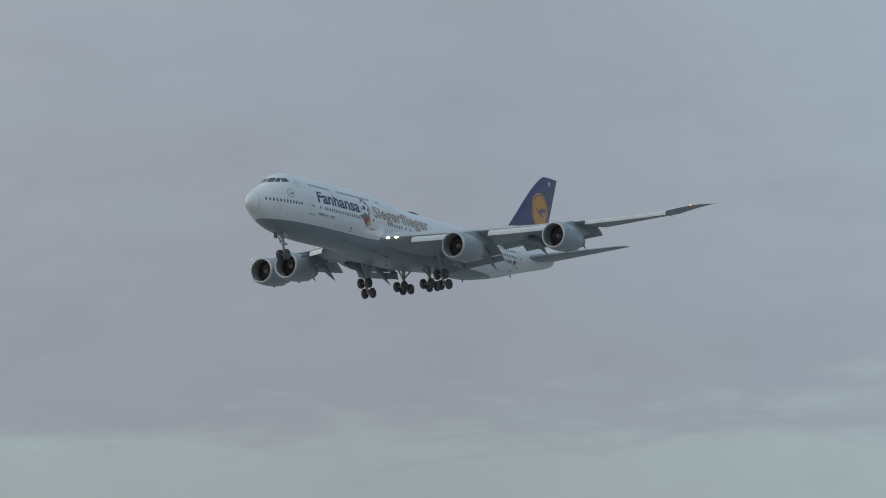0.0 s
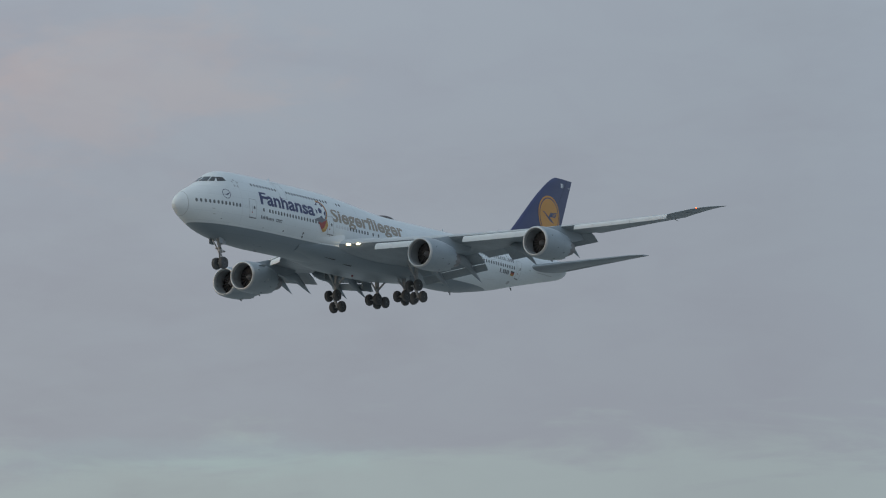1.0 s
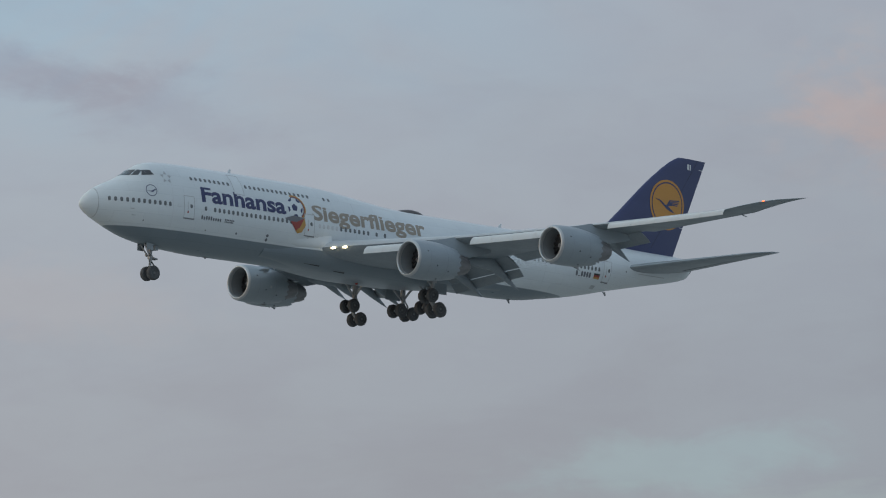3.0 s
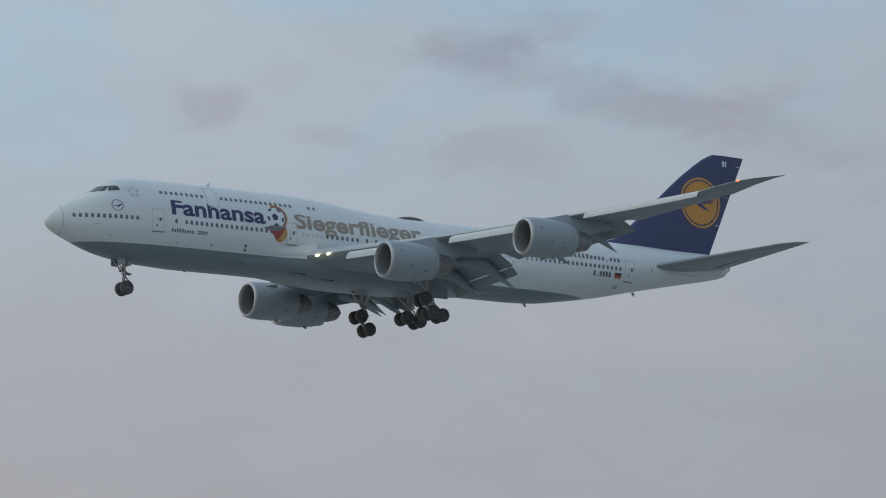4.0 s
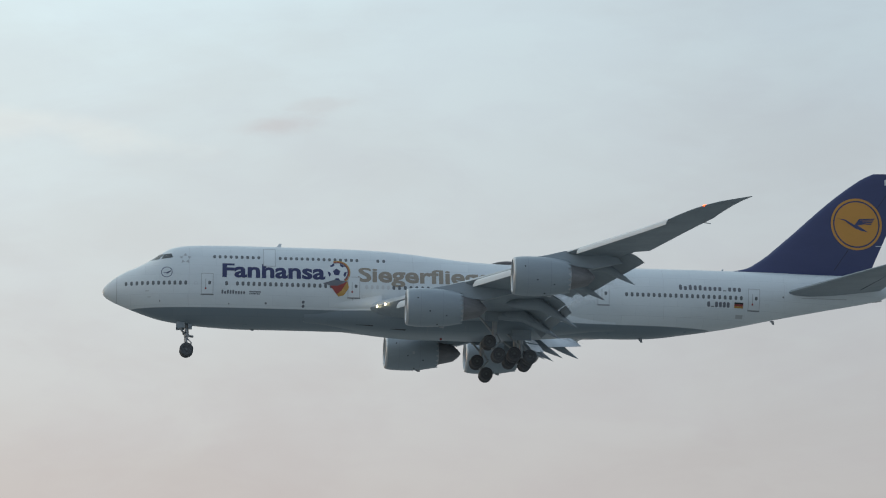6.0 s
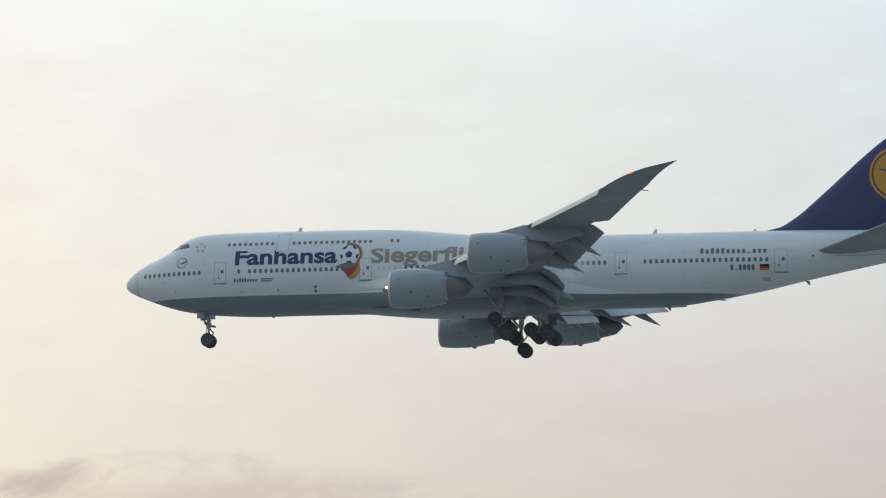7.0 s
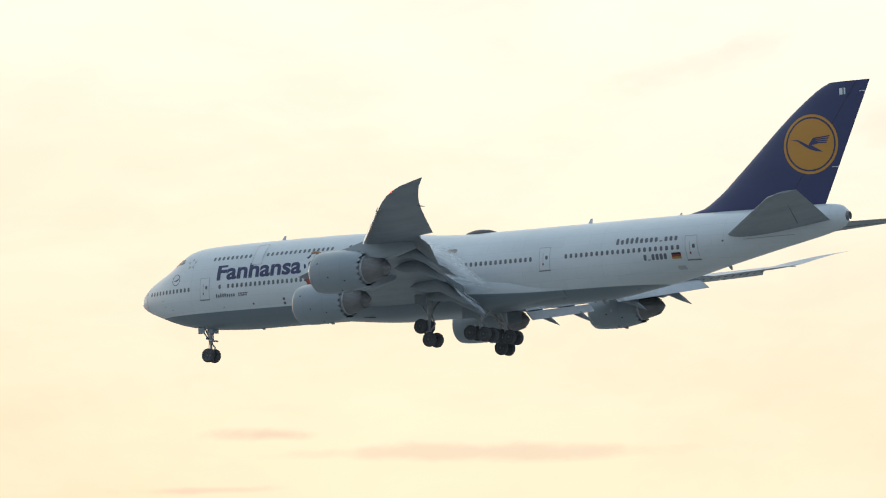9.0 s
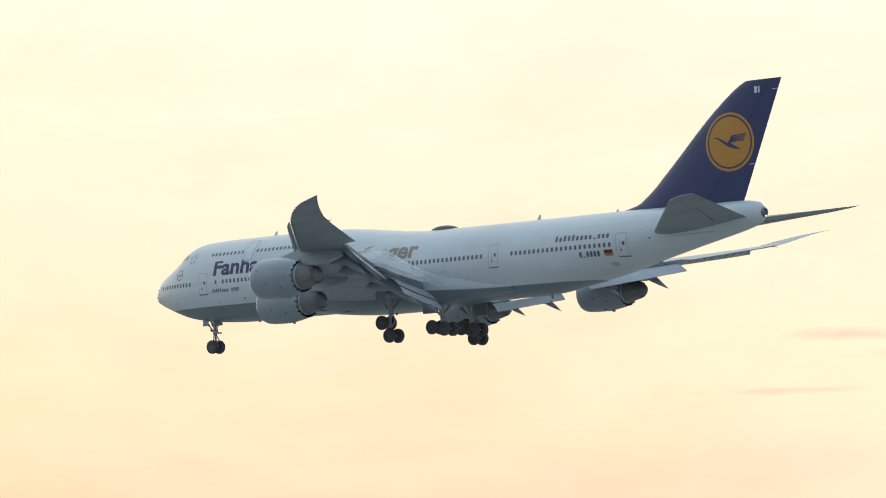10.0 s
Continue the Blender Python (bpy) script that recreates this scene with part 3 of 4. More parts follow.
def build_livery(fus):
    word("Fanhansa", 10.95, 1.60, 1.36, 9.5, TEXTBLUE, fus, "title_lettering", "dark blue fan slogan in bold letters")
    word("Siegerflieger", 23.5, 1.47, 1.42, 13.6, TEXTGOLD, fus, "lettering", "bronze word Siegerflieger in bold letters")
    bars([0.38, 0.27, 0.38, 0.36, 0.38, 0.27, 0.27, 0.27, 0.27], 10.9, 0.04, 2.25, 0.085, TEXTGREY, fus, "small_lettering", "small dark title")
    bars([0.13] * 6, 13.45, 0.22, 1.1, 0.03, TEXTGREY, fus, "type_lettering")
    bars([0.13] * 7, 13.45, 0.04, 1.0, 0.03, TEXTGREY, fus, "type_lettering")
    bars([0.54, 0.4, 0.54, 0.5, 0.54, 0.4, 0.4, 0.4, 0.4, 0.1, 0.4, 0.4, 0.4], 53.45, 1.6, 6.05, 0.19, TEXTGREY, fus, "address_lettering", "dark grey lettering bars above the windows")
    bars([0.5, 0.08, 0.5, 0.5, 0.5, 0.5], 56.1, 0.1, 2.25, 0.1, TEXTGREY, fus, "registration_bars")
    for z, mat in ((0.44, BLACK), (0.27, RIBBONRED), (0.10, RIBBONGOLD)):
        child("flag_stripe", decal_mesh("flag_stripe", [rect(58.7, 59.55, z, z + 0.168)], mat), fus)
    # round crane mark on the nose
    child("nose_emblem", decal_mesh("nose_emblem", arc_band(5.85, 2.05, 0.46, 0.52, 0, 360, 36)
          + [[(5.45, 1.98), (5.95, 1.9), (6.1, 2.0), (5.95, 2.02)], [(5.85, 2.02), (6.25, 2.22), (6.22, 2.1), (5.98, 1.98)]], TEXTBLUE), fus, "thin blue ring emblem")
    star = []
    for k in range(5):
        a = radians(90 + 72 * k)
        c = (7.55 + 0.4 * math.cos(a), 3.42 + 0.4 * math.sin(a))
        star.append([(c[0] + 0.2 * math.cos(a + b), c[1] + 0.2 * math.sin(a + b)) for b in (0, 2.2, -2.2)])
    child("star_emblem", decal_mesh("star_emblem", star, LINEGREY), fus, "five small grey darts in a ring")
    # football trailing a flag-coloured ribbon
    bx, bz = 21.55, 2.42
    ball = child("ball_emblem", decal_mesh("ball_emblem", [disc(bx, bz, 0.92)], WHITE, -1, 0.016), fus, "painted football with a flag ribbon")
    spots = [[(bx + 0.36 * math.cos(radians(90 + 72 * k)) - 0.05, bz + 0.36 * math.sin(radians(90 + 72 * k)) - 0.05) for k in range(5)]]
    for k in range(5):
        a = 90 + 72 * k + 36
        spots += [[(bx + 0.66 * math.cos(radians(a - 12)), bz + 0.66 * math.sin(radians(a - 12))), (bx + 0.9 * math.cos(radians(a - 18)), bz + 0.9 * math.sin(radians(a - 18))),
                   (bx + 0.9 * math.cos(radians(a + 18)), bz + 0.9 * math.sin(radians(a + 18))), (bx + 0.66 * math.cos(radians(a + 12)), bz + 0.66 * math.sin(radians(a + 12)))]]
    child("ball_patch", decal_mesh("ball_patch", spots, TEXTBLUE, -1, 0.024), ball)
    bands = ((0.9, 0.97, TEXTGREY), (0.97, 1.05, RIBBONRED), (1.05, 1.17, RIBBONGOLD))
    for r0, r1, mat in bands:
        child("ribbon_stripe", decal_mesh("ribbon_stripe", arc_band(bx + 0.05, bz - 0.05, r0, r1, -52, 112), mat, -1, 0.02), ball)
    child("ribbon_tail", decal_mesh("ribbon_tail", [[(20.2, 1.25), (21.3, 1.62), (22.5, 1.5), (21.6, 1.02), (20.9, 1.05)]], TEXTGREY, -1, 0.028), ball)
    child("ribbon_tail", decal_mesh("ribbon_tail", [[(20.9, 1.05), (21.6, 1.05), (22.5, 1.5), (21.9, 0.35), (21.5, 0.25)]], RIBBONRED, -1, 0.032), ball)
    child("ribbon_tail", decal_mesh("ribbon_tail", [[(21.5, 0.25), (21.95, 0.6), (22.5, 1.5), (22.65, 0.9), (22.2, 0.2), (21.7, 0.05)]], RIBBONGOLD, -1, 0.036), ball)
    for z in (-0.52, -0.88):
        child("service_port", decal_mesh("service_port", [disc(18.45, z, 0.14, 14)], TEXTGREY), fus)
    child("service_port", decal_mesh("service_port", [disc(15.0, -0.72, 0.1, 12)], TEXTGREY), fus)
    for x, z in ((5.25, -0.62), (11.6, -0.82)):
        child("service_port", decal_mesh("service_port", [disc(x, z, 0.06, 10)], TEXTGREY), fus)
    child("drain_line", decal_mesh("drain_line", [rect(22.98, 23.05, -1.05, -0.1)], LINEGREY), fus)
    child("oil_streak", decal_mesh("oil_streak", [[(53.2, -0.98), (55.6, -0.78), (55.9, -0.72), (54.2, -0.86)]], SEAM), fus)
    child("tail_port", decal_mesh("tail_port", [disc(63.4, 1.3, 0.09, 12)], TEXTGREY), fus)
    for x, z in ((11.0, 0.62), (8.55, 1.0), (24.0, 0.1), (44.9, 0.2), (61.9, 0.5)):
        child("access_panel", decal_mesh("access_panel", outline(x - 0.16, x + 0.16, z - 0.14, z + 0.14, 0.03), SEAM, -1, 0.01), fus)
    child("outflow_panel", decal_mesh("outflow_panel", [rect(58.9, 59.6, -0.75, -0.45)], LINEGREY), fus)
    # radome joint and panel seams
    for x in (7.9, 28.6, 44.0, 52.0, 63.5):
        t0 = hull(x)
        child("panel_seam", decal_mesh("panel_seam", [rect(x, x + 0.03, max(t0[1] + 0.7, -1.1), t0[0] - 0.35)], SEAM, -1, 0.006), fus)
    # radome joint, a thin ring round the nose
    rings = []
    for x, off in ((1.28, 0.0), (1.285, 0.012), (1.325, 0.012), (1.33, 0.0)):
        top, low, w, zm = hull(x)
        rings.append([(x, (w + off) * math.sin(2 * math.pi * k / 72), zm + (top - zm + off if math.cos(2 * math.pi * k / 72) > 0 else zm - low + off) * math.cos(2 * math.pi * k / 72)) for k in range(72)])
    child("radome_seam", mesh_of("radome_seam", *loft(rings, cap0=False, cap1=False), [LINEGREY]), fus)
    for s in (-1, 1):
        child("tail_seal", decal_mesh("tail_seal", [[(65.2, 1.28), (69.6, 1.42), (69.6, 1.48), (65.2, 1.34)]], LINEGREY, s, 0.01), fus)
    for x, z0 in ((3.9, 0.25), (4.1, -0.3)):
        child("air_probe", decal_mesh("air_probe", [rect(x, x + 0.35, z0, z0 + 0.07)], LINEGREY), fus)


def blade(x, z, h, c, parent, s=1, name="blade_antenna"):
    geo = loft([[(x, -0.03, z), (x + c * 0.5, -0.05, z), (x + c, 0, z), (x + c * 0.5, 0.05, z), (x, 0.03, z)],
                [(x + c * 0.7, -0.012, z + s * h), (x + c * 0.9, -0.02, z + s * h), (x + c * 1.15, 0, z + s * h), (x + c * 0.9, 0.02, z + s * h), (x + c * 0.7, 0.012, z + s * h)]])
    return solid(name, geo, WHITE if s > 0 else STEEL, parent)


def build_antennas(fus):
    blade(16.0, 5.1, 0.4, 0.45, fus)
    blade(48.7, 4.03, 0.45, 0.45, fus)
    blade(57.8, 4.02, 0.25, 0.3, fus)
    blade(13.5, -2.6, 0.2, 0.5, fus, -1)
    blade(50.0, -2.6, 0.35, 0.4, fus, -1)
    blade(62.5, -0.55, 0.35, 0.4, fus, -1)
    # dark low dome on the crown
    rings = []
    for k in range(13):
        u = k / 12
        x = 36.0 + 3.4 * u
        r = max(0.02, math.sin(math.pi * u)) ** 0.6
        rings.append([(x, 0.75 * r * math.cos(math.pi * j / 10), 4.0 + 0.42 * r * math.sin(math.pi * j / 10)) for j in range(11)])
    solid("antenna_dome", loft(rings, closed=False, cap0=False, cap1=False), paint("dome_grey_brown", (0.10, 0.09, 0.09), 0.5), fus, "dark low antenna dome")


# ---- wings ----
def wing_le(y):
    return interp([(0.0, 21.7), (3.2, 24.6), (30.5, 48.45), (32.0, 50.15), (33.2, 52.15), (34.2, 55.0)], y, 1) if y > 30.5 else 24.6 + (y - 3.2) * (48.45 - 24.6) / 27.3


def wing_te(y):
    return interp([(0.0, 41.2), (3.2, 41.4), (12.5, 43.3), (13.5, 43.7), (24.0, 48.85), (30.5, 52.3), (32.6, 53.75), (34.2, 55.2)], y, 1)


def wing_z(y):
    u = max(0.0, y - 3.2)
    return -1.05 + 0.0978 * u + 0.00145 * u * u + 0.2 * max(0.0, y - 30.5)


def wing_thick(y):
    return interp([(0, 0.135), (3.2, 0.134), (13, 0.10), (24, 0.085), (32, 0.075), (34.2, 0.06)], y, 1)


def airfoil(cut=1.0, n=14):
    """Upper surface from the tail forward, then lower surface back, chord 1."""
    def half(u):
        return 5 * (0.2969 * math.sqrt(u) - 0.126 * u - 0.3516 * u**2 + 0.2843 * u**3 - 0.1036 * u**4)
    us = [cut * (1 - math.cos(math.pi * k / n)) / 2 for k in range(n + 1)]
    camber = lambda u: 0.10 * u * (1 - u)
    upper = [(u, camber(u) * 0.16 + half(u)) for u in reversed(us)]
    lower = [(u, camber(u) * 0.16 - 0.85 * half(u)) for u in us[1:]]
    return upper + lower


def wing_ring(y, s, cut=1.0):
    le, c, z, th = wing_le(y), wing_te(y) - wing_le(y), wing_z(y), wing_thick(y)
    tw = radians(interp([(0, 2.2), (12, 0.8), (34.2, -3.5)], y, 1))
    out = []
    for u, h in airfoil(cut):
        dx, dz = (u - 0.3) * c, h * th * c
        out.append((le + 0.3 * c + dx * math.cos(tw) + dz * math.sin(tw), s * y, z - dx * math.sin(tw) + dz * math.cos(tw)))
    return out


def panel(y0, y1, s, near, far, bow, thick, n=6):
    """A curved plate along the span: near(y), far(y) give (x, z) of its edges; bow lifts the middle."""
    rings = []
    for y in (y0, (y0 + y1) / 2, y1):
        (xa, za), (xb, zb) = near(y), far(y)
        d = Vector((xb - xa, zb - za))
        nr = Vector((-d.y, d.x)).normalized()
        up, dn = [], []
        for k in range(n + 1):
            u = k / n
            p = Vector((xa, za)) + d * u + nr * bow * d.length * 4 * u * (1 - u)
            h = thick * d.length * (0.25 + 2.6 * math.sqrt(u + 0.001) * (1 - u))
            up.append((p.x + nr.x * h / 2, s * y, p.y + nr.y * h / 2))
            dn.append((p.x - nr.x * h / 2, s * y, p.y - nr.y * h / 2))
        rings.append(up + dn[::-1])
    return loft(rings)


def skylit_plate(name, geo, ring_len, upper, parent, label="", deg=35):
    """A lofted plate: sky light put into the upper face's colour, lower face darker grey."""
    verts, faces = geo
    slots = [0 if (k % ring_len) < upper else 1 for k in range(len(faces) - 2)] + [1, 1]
    me = mesh_of(name, verts, faces, [WING_SKYLIT, WING_GREY], True, slots)
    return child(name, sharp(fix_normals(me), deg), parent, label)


def te_point(y, cut):
    r = wing_ring(y, 1, cut)
    a, b = Vector(r[0]), Vector(r[-1])
    return (a + b) / 2


def drawn_in(y):
    return 0.42 * (max(0.0, y - 9.0) / 25.0) ** 1.2


def build_wing(parent, s):
    ys = [0.0, 1.6, 3.2, 5, 7, 9, 11, 12.5, 13.5, 15, 17, 19, 21, 22.2]
    ys2 = [22.2, 24.5, 26.5, 28.5, 30.5, 31.2, 32.0, 32.7, 33.3, 33.8, 34.1, 34.2]
    inner = loft([wing_ring(y, s, 0.80) for y in ys])
    outer = loft([wing_ring(y, s, 1.0) for y in ys2])
    # upper faces take the lightened grey that stands in for sky light
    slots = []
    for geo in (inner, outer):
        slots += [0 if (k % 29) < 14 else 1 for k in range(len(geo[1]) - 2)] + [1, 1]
    me = sharp(fix_normals(mesh_of("wing", *joined([inner, outer]), [WING_SKYLIT, WING_GREY], True, slots)), 40)
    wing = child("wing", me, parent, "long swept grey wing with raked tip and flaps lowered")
    # light leading edge flaps, lowered, in segments
    groups = [(6.4, 10.4, 3), (13.6, 19.4, 4), (22.8, 30.6, 5)]
    for a, b, n in groups:
        for k in range(n):
            y0, y1 = a + (b - a) * k / n + 0.01, a + (b - a) * (k + 1) / n - 0.01

            def nearp(y):
                c = wing_te(y) - wing_le(y)
                return wing_le(y) - 0.10, wing_z(y) - 0.06

            def farp(y):
                return (wing_le(y) - 0.38, wing_z(y) - 0.58) if y > 22 else (wing_le(y) - 0.60, wing_z(y) - 0.78)
            kf = solid("leading_edge_flap", panel(y0, y1, s, nearp, farp, -0.14, 0.05), SLAT, wing, "pale leading edge flap, lowered")
            for q in (0.15, 0.5, 0.85):
                y = y0 + (y1 - y0) * q
                solid("flap_arm", tube((wing_le(y) + 0.25, s * y, wing_z(y) - 0.12), (wing_le(y) - 0.26, s * y, wing_z(y) - 0.34), 0.04, n=6), STEEL, kf)
    # trailing edge flaps: fore and aft pieces
    def droop(y, cut, lead, dx, dz, chord, ang):
        p = te_point(y, cut)
        x, z = p.x + dx, p.z + dz
        return (x, z), (x + chord * math.cos(radians(ang)), z - chord * math.sin(radians(ang)))
    for y0, y1, c1, c2 in ((3.6, 10.6, 2.3, 1.0), (13.4, 22.0, 2.15, 0.0)):
        a1 = 30 if c2 else 33
        f1 = lambda y, k: droop(y, 0.80, 0, -0.25, -0.16, c1 * (1.0 - (0.02 if c2 else 0.034) * (y - y0)), a1)[k]
        flap = skylit_plate("flap", panel(y0, y1, s, lambda y: f1(y, 0), lambda y: f1(y, 1), 0.035, 0.05), 14, 6, wing, "lowered trailing edge flap")
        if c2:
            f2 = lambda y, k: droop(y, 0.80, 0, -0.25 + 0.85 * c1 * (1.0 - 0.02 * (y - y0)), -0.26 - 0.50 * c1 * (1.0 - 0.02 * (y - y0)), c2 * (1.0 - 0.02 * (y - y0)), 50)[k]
            skylit_plate("aft_flap", panel(y0, y1, s, lambda y: f2(y, 0), lambda y: f2(y, 1), 0.03, 0.06), 14, 6, flap)
    f3 = lambda y, k: droop(y, 0.80, 0, 0.0, 0.0, 0.17 * (wing_te(y) - wing_le(y)), 16)[k]
    solid("inboard_aileron", panel(10.8, 13.2, s, lambda y: f3(y, 0), lambda y: f3(y, 1), 0.02, 0.07), WING_GREY, wing)
    # flap track fairings with pointed, lowered tails
    for y, ln_, r in ((5.7, 6.5, 0.53), (9.2, 6.5, 0.53), (15.6, 5.3, 0.45), (19.9, 5.0, 0.43)):
        p = te_point(y, 0.80)
        base = Vector((p.x - 3.4, s * y, p.z - 0.76))
        rings = []
        for k in range(13):
            u = k / 12
            rr = r * (math.sin(math.pi / 2 * u / 0.4) ** 0.7 if u < 0.4 else 1.0 - ((u - 0.4) / 0.6) ** 1.6) + 0.01
            bend = 0.0 if u < 0.46 else (u - 0.46) * (4.3 if y < 12 else 3.3)
            cx, cz = base.x + u * ln_ * 1.02, base.z - bend + 0.25 * u
            rings.append([(cx, base.y + rr * 0.72 * math.cos(2 * math.pi * j / 14), cz + rr * 1.2 * math.sin(2 * math.pi * j / 14)) for j in range(14)])
        solid("flap_fairing", loft(rings), WING_GREY, wing, "pointed flap track fairing")
    # lamps
    lampmat = NAVRED if s < 0 else NAVGREEN
    x, z = wing_le(32.62) + 0.12, wing_z(32.62)
    solid("navigation_lamp", joined([lathe([(x - 0.14, 0.02), (x - 0.1, 0.05), (x - 0.03, 0.075), (x + 0.1, 0.075), (x + 0.18, 0.02)], 12)]), lampmat, wing,
          "glowing wing tip lamp", m=Matrix.Translation((0, s * 32.62, z)))
    for y in (4.1, 4.88):
        geo = lathe([(-0.06, 0.001), (-0.05, 0.12), (0.0, 0.17), (0.1, 0.17)], 16)
        solid("landing_lamp", geo, LAMP, wing, "bright warm landing lamp",
              m=Matrix.Translation((wing_le(y) - 0.22, s * y, wing_z(y) + 0.03)) @ Matrix.Diagonal((1, 1.6, 0.62, 1)))
    # fuel jettison mast
    q = te_point(29.6, 1.0)
    solid("static_mast", tube((q.x - 0.2, s * 29.6, q.z - 0.05), (q.x + 0.45, s * 29.6, q.z - 0.15), 0.05, 0.03, 8), STEEL, wing)
    # the upward bend of the loaded wing draws its outer part inboard
    for ob in (wing, *wing.children_recursive):
        if ob.matrix_basis.translation.length > 0.01:
            ob.matrix_basis = Matrix.Translation((0, -s * drawn_in(abs(ob.matrix_basis.translation.y)), 0)) @ ob.matrix_basis
        else:
            for v in ob.data.vertices:
                v.co.y -= math.copysign(drawn_in(abs(v.co.y)), v.co.y)
    return wing


def build_fairing(parent):
    """Belly fairing that blends the wing roots into the hull."""
    rings = []
    for k in range(41):
        u = k / 40
        x = 18.6 + 29.0 * u
        e = min(1.0, 2.6 * u, 2.2 * (1 - u))
        e = e * e * (3 - 2 * e)
        w = 2.45 + 1.35 * e
        low = -2.35 - 0.72 * e
        top = -0.15 - 1.0 * (1 - e)
        ring = []
        for j in range(33):
            t = math.pi * j / 32
            cx, cz = math.cos(t), math.sin(t)
            ring.append((x, w * math.copysign(abs(cx) ** 0.62, cx), top + (low - top) * abs(cz) ** 0.75))
        rings.append(ring)
    return solid("belly_fairing", loft(rings, closed=True), SKIN, parent, "grey wing root fairing under the belly", deg=60)


def build_belly_detail(parent):
    """Dark air inlets and a red beacon on the wing root fairing."""
    def at(x, t, s, off):
        u = (x - 18.6) / 29.0
        e = min(1.0, 2.6 * u, 2.2 * (1 - u))
        e = e * e * (3 - 2 * e)
        w, low, top = 2.45 + 1.35 * e + off, -2.35 - 0.72 * e - off, -0.15 - 1.0 * (1 - e)
        return (x, s * w * math.cos(t) ** 0.62, top + (low - top) * math.sin(t) ** 0.75)
    for s in (-1, 1):
        for x0, x1, t0, t1 in ((23.4, 25.0, 0.88, 0.96), (26.6, 28.0, 1.02, 1.10)):
            rows = [[at(x0 + (x1 - x0) * k / 6, t0 + (t1 - t0) * (0.5 + (j - 0.5) * (0.25 + 0.75 * k / 6)), s, 0.02) for j in (0, 1)] for k in range(7)]
            verts = [p for r in rows for p in r]
            child("air_inlet", mesh_of("air_inlet", verts, [(2 * k, 2 * k + 1, 2 * k + 3, 2 * k + 2) for k in range(6)], [BAYDARK]), parent)
        for x in (30.0, 33.5):
            rows = [[at(x + d, 0.75 + 0.12 * k, s, 0.012) for d in (0.0, 0.04)] for k in range(6)]
            child("fairing_seam", mesh_of("fairing_seam", [p for r in rows for p in r], [(2 * k, 2 * k + 1, 2 * k + 3, 2 * k + 2) for k in range(5)], [COWLSEAM]), parent)
    solid("belly_beacon", lathe([(-3.24, 0.01), (-3.22, 0.08), (-3.12, 0.13), (-3.0, 0.13)], 14, "z"), RIBBONRED, parent, "dull red belly beacon", m=Matrix.Translation((31.5, 0, 0)))


def vapour_material():
    """Thin white mist: mostly clear, denser in wisps along the flow, thinning out to all its edges."""
    m = bpy.data.materials.new("vapour_mist")
    m.use_nodes = True
    tr = m.node_tree
    tr.nodes.clear()
    out, mix = node(tr, "ShaderNodeOutputMaterial"), node(tr, "ShaderNodeMixShader")
    clear, white, glow = node(tr, "ShaderNodeBsdfTransparent"), node(tr, "ShaderNodeBsdfDiffuse"), node(tr, "ShaderNodeBsdfTranslucent")
    half = node(tr, "ShaderNodeMixShader", n_0=0.5)
    for b in (white, glow):
        b.inputs["Color"].default_value = (0.9, 0.92, 0.94, 1)
    tr.links.new(white.outputs[0], half.inputs[1])
    tr.links.new(glow.outputs[0], half.inputs[2])
    co, sep = node(tr, "ShaderNodeTexCoord"), node(tr, "ShaderNodeSeparateXYZ")
    tr.links.new(co.outputs["UV"], sep.inputs[0])

    def fade(axis, a, b):
        n = node(tr, "ShaderNodeMapRange", n_1=a, n_2=b)
        n.interpolation_type = "SMOOTHSTEP"
        tr.links.new(sep.outputs[axis], n.inputs[0])
        return n.outputs[0]

    def times(a, b):
        n = node(tr, "ShaderNodeMath", op="MULTIPLY")
        tr.links.new(a, n.inputs[0])
        tr.links.new(b, n.inputs[1])
        return n.outputs[0]
    mp = node(tr, "ShaderNodeMapping")
    mp.inputs["Scale"].default_value = (0.5, 1.0, 1.0)
    tr.links.new(co.outputs["Object"], mp.inputs[0])
    wisp = node(tr, "ShaderNodeTexNoise", i_Scale=0.55, i_Detail=6.0, i_Roughness=0.62, i_Distortion=0.6)
    tr.links.new(mp.outputs[0], wisp.inputs["Vector"])
    body = node(tr, "ShaderNodeMapRange", n_1=0.36, n_2=0.66, n_3=0.14, n_4=0.85)
    tr.links.new(wisp.outputs[0], body.inputs[0])
    dens = times(body.outputs[0], times(times(fade(0, 0.0, 0.35), fade(0, 1.0, 0.5)), times(fade(1, 0.0, 0.2), fade(1, 1.0, 0.75))))
    tr.links.new(dens, mix.inputs[0])
    tr.links.new(clear.outputs[0], mix.inputs[1])
    tr.links.new(half.outputs[0], mix.inputs[2])
    tr.links.new(mix.outputs[0], out.inputs[0])
    return m


